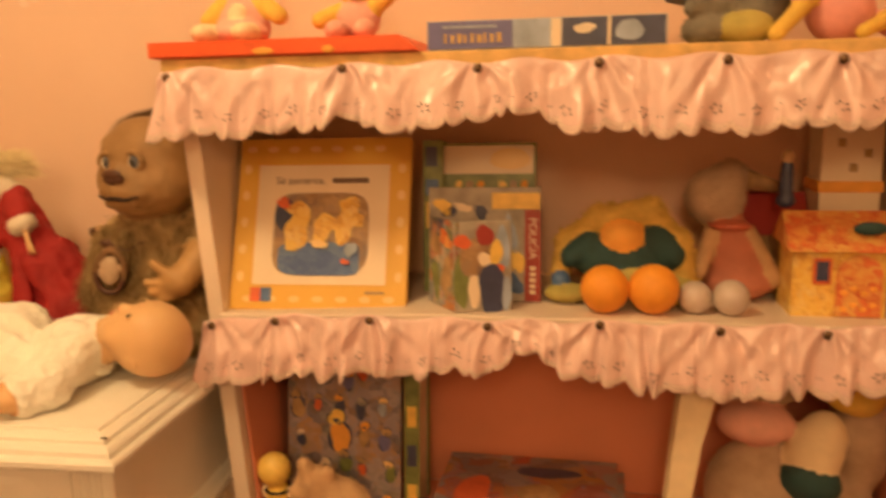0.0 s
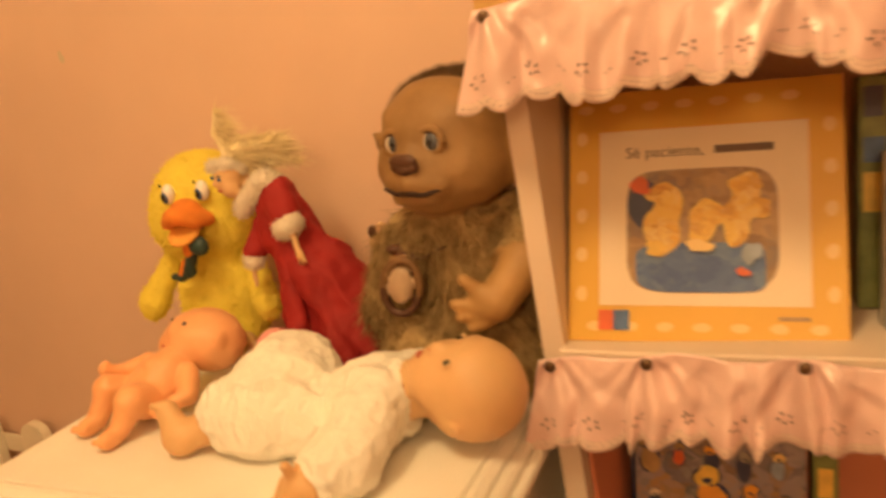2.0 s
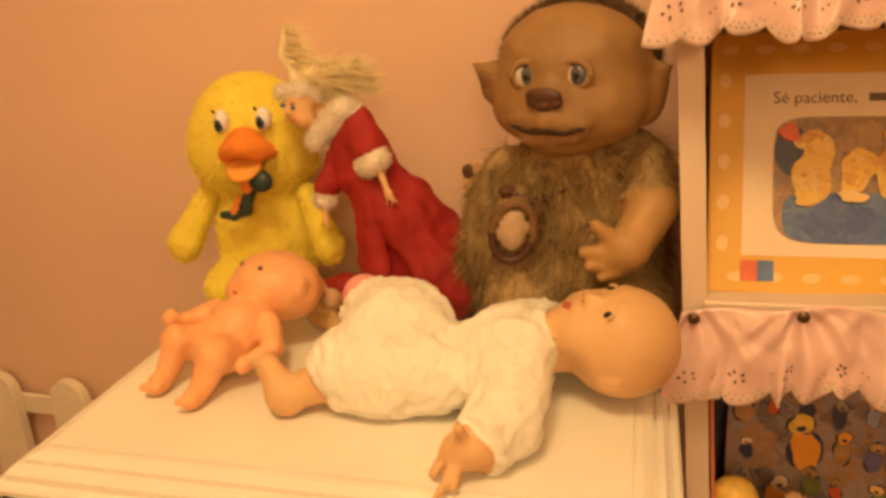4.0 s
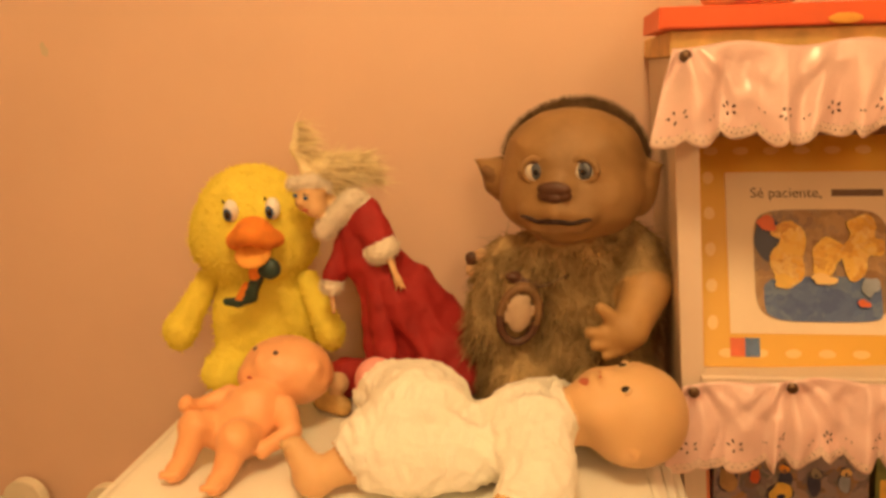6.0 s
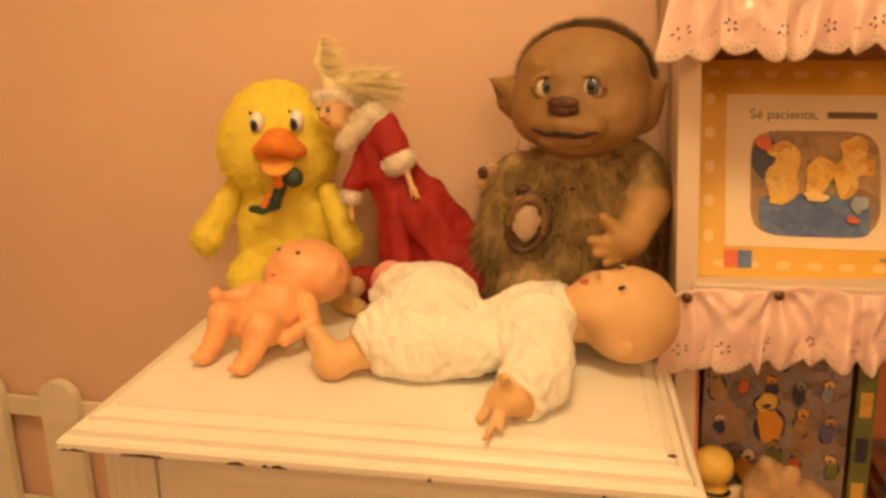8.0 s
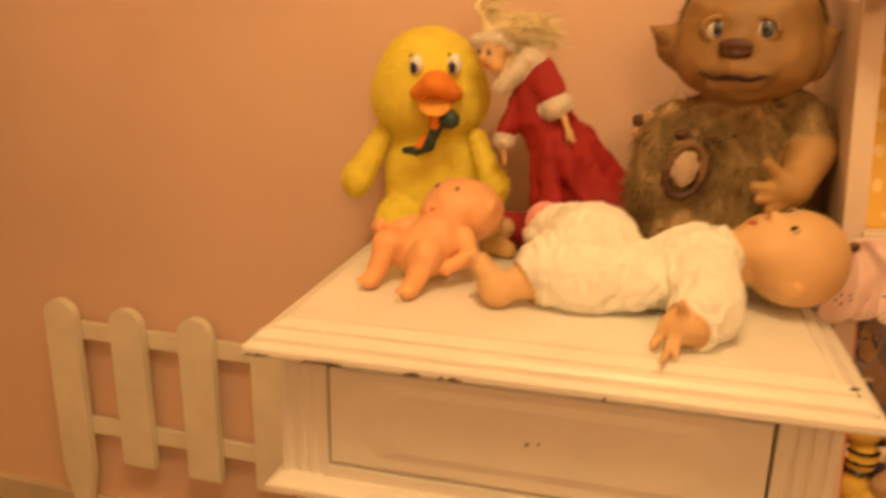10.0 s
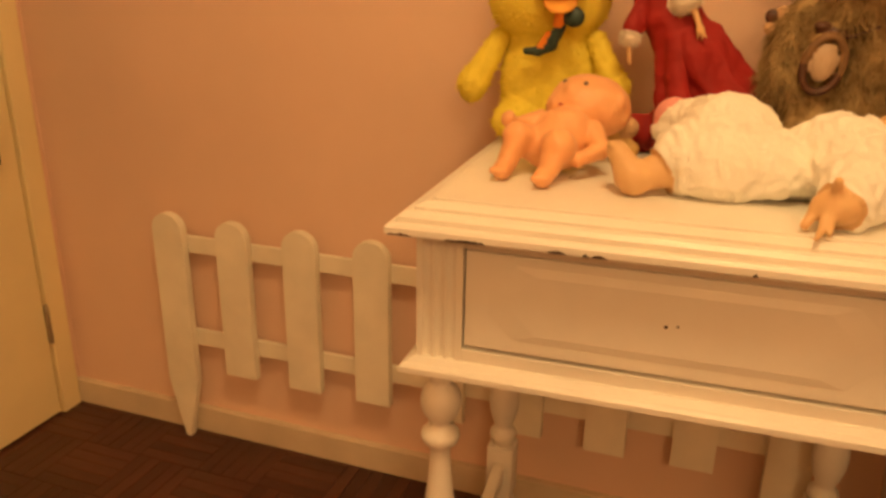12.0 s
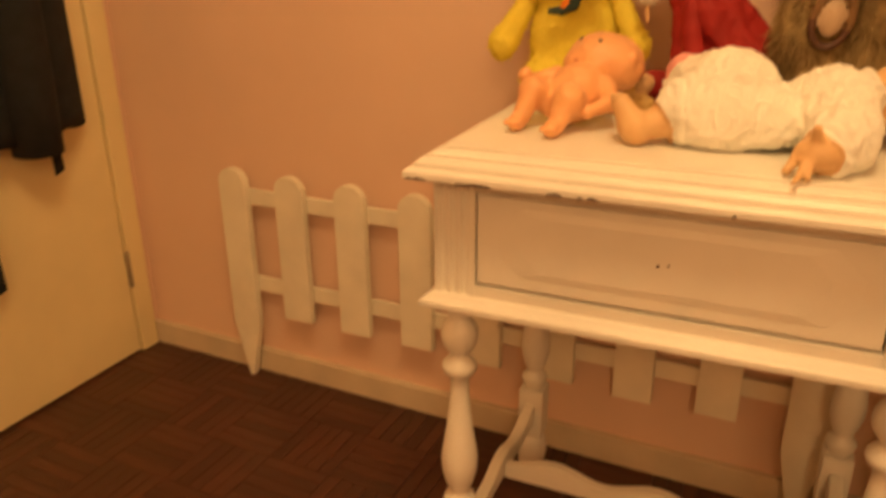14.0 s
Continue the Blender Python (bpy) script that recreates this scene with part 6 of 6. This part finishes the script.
flat("subtitle_bar", rect(0.02, 0.09, 0.0265, 0.0295), fm @ Matrix.Translation((0, 0, 0.0007)), M_BKPALE, bb)
CT = TOPZ + 0.0216
bx, by = -0.172, 1.24
rab = [ell((bx, by, CT + 0.102), (0.037, 0.034, 0.035), 0, 0.006), cap((bx, by + 0.004, CT + 0.065), (bx, by, CT + 0.030), 0.022, 0.038, 1, 0.012), ell((bx + 0.002, by - 0.028, CT + 0.036), (0.014, 0.012, 0.022), 2, 0.003), cap((bx + 0.026, by, CT + 0.062), (bx + 0.058, by - 0.012, CT + 0.040), 0.014, 0.013, 3, 0.01), cap((bx - 0.026, by, CT + 0.062), (bx - 0.052, by - 0.006, CT + 0.036), 0.014, 0.014, 3, 0.01), ell((bx - 0.035, by - 0.058, CT + 0.014), (0.018, 0.026, 0.014), 2, 0.006), ell((bx + 0.025, by - 0.058, CT + 0.014), (0.018, 0.026, 0.014), 2, 0.006), ell((bx, by - 0.03, CT + 0.016), (0.048, 0.03, 0.016), 1, 0.01), cap((bx - 0.018, by, CT + 0.132), (bx - 0.025, by + 0.006, CT + 0.175), 0.010, 0.009, 1, 0.004), cap((bx + 0.018, by, CT + 0.132), (bx + 0.026, by + 0.006, CT + 0.172), 0.010, 0.009, 1, 0.004)]
extra = [(ball((bx + dx, by - 0.0335, CT + 0.110), 0.0028, 8, 6), 4) for dx in (-0.014, 0.012)]
for k in range(7):
    a = math.pi * (1.12 + 0.76 * k / 6)
    extra.append((ball((bx + 0.012 * math.cos(a), by - 0.0335, CT + 0.100 + 0.010 * math.sin(a)), 0.0014, 6, 4), 4))
grown("rabbit_doll", rab, [M_CREAMF, M_PALEP, M_CREAMF, M_YELF, M_INK], 0.0028, extra=extra, pieces=("head", "suit", "foot", "arm", "face_stitching"), label="cream rabbit doll in pink with a stitched smile", category="plush toy", loc=(bx, by, CT))
bx, by = 0.002, 1.235
td = [ell((bx, by, CT + 0.075), (0.028, 0.025, 0.025), 0, 0.006), ell((bx, by - 0.02, CT + 0.068), (0.013, 0.010, 0.010), 0, 0.006), ell((bx - 0.020, by + 0.006, CT + 0.085), (0.016, 0.014, 0.018), 3, 0.004), ell((bx + 0.022, by + 0.008, CT + 0.084), (0.012, 0.014, 0.018), 3, 0.004), ell((bx, by + 0.012, CT + 0.088), (0.026, 0.018, 0.018), 3, 0.004), ell((bx, by, CT + 0.030), (0.032, 0.026, 0.030), 1, 0.006), cap((bx + 0.026, by - 0.004, CT + 0.045), (bx + 0.056, by - 0.012, CT + 0.066), 0.012, 0.011, 0, 0.008), cap((bx - 0.026, by - 0.004, CT + 0.042), (bx - 0.052, by - 0.014, CT + 0.030), 0.012, 0.012, 0, 0.008), ell((bx - 0.02, by - 0.04, CT + 0.014), (0.016, 0.022, 0.014), 1, 0.006), ell((bx + 0.02, by - 0.04, CT + 0.014), (0.016, 0.022, 0.014), 1, 0.006)]
extra = [(ball((bx + dx, by - 0.0225, CT + 0.084), 0.0032, 8, 6), 2) for dx in (-0.010, 0.010)] + [(ball((bx, by - 0.030, CT + 0.072), 0.003, 8, 6), 2)]
grown("teddy_bear", td, [M_YELF, M_PALEP, M_INK, M_BKMID], 0.0028, extra=extra, pieces=("head", "shirt", "face", "ear"), label="small golden teddy bear in a pink shirt, arm raised", category="plush toy", loc=(bx, by, CT))
gp = [ell((0.52, 1.28, TOPZ + 0.035), (0.06, 0.05, 0.035), 0, 0.02), ell((0.475, 1.23, TOPZ + 0.022), (0.03, 0.03, 0.022), 0, 0.015), ell((0.525, 1.215, TOPZ + 0.022), (0.034, 0.028, 0.022), 1, 0.01), cap((0.50, 1.26, TOPZ + 0.07), (0.43, 1.22, TOPZ + 0.066), 0.022, 0.010, 0, 0.015), cap((0.50, 1.24, TOPZ + 0.052), (0.455, 1.21, TOPZ + 0.048), 0.014, 0.010, 0, 0.01), ell((0.555, 1.28, TOPZ + 0.08), (0.05, 0.045, 0.04), 0, 0.02)]
grown("plush_elephant", gp, [M_GREYF, M_OLIVE], 0.0036, hair=[(0, 1200, 0.006, 0.0008, 0, 45, 0.0)], pieces=("body", "foot"), label="grey plush elephant lying on the top board", category="plush toy")
pd = [ell((0.645, 1.25, TOPZ + 0.042), (0.042, 0.038, 0.042), 0, 0.01), cap((0.60, 1.225, TOPZ + 0.055), (0.555, 1.19, TOPZ + 0.010), 0.012, 0.010, 1, 0.006), cap((0.62, 1.24, TOPZ + 0.075), (0.590, 1.22, TOPZ + 0.060), 0.018, 0.014, 0, 0.006), cap((0.70, 1.23, TOPZ + 0.03), (0.655, 1.185, TOPZ + 0.010), 0.010, 0.009, 1, 0.006), ell((0.735, 1.24, TOPZ + 0.026), (0.05, 0.04, 0.026), 0, 0.01), ell((0.655, 1.27, TOPZ + 0.10), (0.034, 0.032, 0.034), 2, 0.01)]
grown("rag_doll", pd, [M_PINKF, M_YELF, M_PALEP], 0.0034, label="pink rag doll with yellow limbs on the top board", category="doll")

# ---- coat on the door, cloth under the shelf ----
coat = thing("hanging_coat", (WX + 0.03, 1.02, 1.7), "black wool coat hanging on the door with belt ends", "coat")


def coat_body(y0, y1, z0, z1, seed):
    rng = random.Random(seed)
    ny, nz = 40, 30
    rings = []
    for j in range(nz + 1):
        v = j / nz
        z = z1 + (z0 - z1) * v
        half = (y1 - y0) / 2 * (0.55 + 0.45 * min(1, v * 1.6))
        c = (y0 + y1) / 2
        ring = []
        for i in range(ny):
            a = 2 * math.pi * i / ny
            fold = 1 + 0.22 * math.sin(7 * a + seed) * v + 0.1 * math.sin(13 * a + 2 * seed)
            y = c + half * math.cos(a)
            zz = z - (0.012 * math.sin(4 * a + seed) if j == nz else 0)
            ring.append((WX + 0.050 + 0.034 * math.sin(a) * fold, y, zz))
        rings.append(ring)
    return ring_loft(rings)


part("coat_body", coat_body(0.78, 1.284, 0.640, 1.68, 3), M_COAT, coat, "", True)
part("coat_sleeve", lathe([(0.03, 0.60), (0.05, 0.605), (0.055, 0.75), (0.06, 1.2), (0.05, 1.55), (0.02, 1.6)], WX + 0.075, 1.135, 20), M_COAT, coat, "", True)
for y0, y1, z0, z1 in ((1.185, 1.208, 0.548, 0.64), (0.985, 1.015, 0.335, 0.64)):
    part("belt_end", prism([(y0, z0 - 0.008), (y1, z0), (y1 - 0.004, z1), (y0 - 0.004, z1)], Matrix.Translation((WX + 0.045, 0, 0)) @ Matrix(((0, 0, 1, 0), (1, 0, 0, 0), (0, 1, 0, 0), (0, 0, 0, 1))), 0.006, 0.001), M_COAT, coat)
part("coat_hook", lathe([(0.006, 1.66), (0.008, 1.68), (0.008, 1.72), (0.004, 1.725)], WX + 0.03, 1.025, 12), M_STEEL, coat, "small metal hook", True)
grown("cloth_bag", [ell((-0.06, 1.29, 0.14), (0.115, 0.11, 0.14), 0, 0.05), ell((-0.05, 1.30, 0.30), (0.10, 0.10, 0.10), 0, 0.06), ell((0.10, 1.30, 0.10), (0.12, 0.11, 0.10), 0, 0.05)], [M_PURPLE], 0.008, label="dark purple cloth bag on the floor under the shelf", category="bag")

# ---- parquet, basket weave ----
FL, FW = 0.15, 0.03


def finger_mesh(name):
    bm = box(-FL / 2 + 0.0006, FL / 2 - 0.0006, -FW / 2 + 0.0006, FW / 2 - 0.0006, -0.008, 0.0, 0.0)
    bmesh.ops.bevel(bm, geom=[e for e in bm.edges if e.verts[0].co.z > -0.001 and e.verts[1].co.z > -0.001], offset=0.0007, segments=1, affect="EDGES")
    me = bpy.data.meshes.new(name)
    bm.to_mesh(me)
    bm.free()
    me.materials.append(M_FLOOR)
    return me


FINGER = finger_mesh("parquet_finger")
fv = [v.co.copy() for v in FINGER.vertices]
ff = [tuple(p.vertices) for p in FINGER.polygons]
RV, RF = [], []
rng = random.Random(8)
shown = 0
for a in range(-1, 27):
    for b in range(-1, 24):
        cx, cy = WX + FL * (a + 0.5), WY - FL * (b + 0.5)
        for k in range(5):
            off = (k - 2) * FW
            turn = 90 if (a + b) % 2 else 0
            x, y = (cx + off, cy) if turn else (cx, cy + off)
            m = pose(x, y, rng.uniform(-0.0006, 0.0003), 0, 0, turn)
            if -1.93 < x < -0.45 and 0.72 < y < 1.42 and shown < 300:
                ob = new("parquet_finger", FINGER)
                ob.parent = floor
                ob.matrix_basis = m
                shown += 1
            else:
                n0 = len(RV)
                RV += [(m @ v)[:] for v in fv]
                RF += [tuple(i + n0 for i in f) for f in ff]
me = bpy.data.meshes.new("parquet_rest")
me.from_pydata(RV, [], RF)
me.materials.append(M_FLOOR)
rest = new("parquet_rest", me)
rest.parent = floor
tagged(rest, kind="stuff")
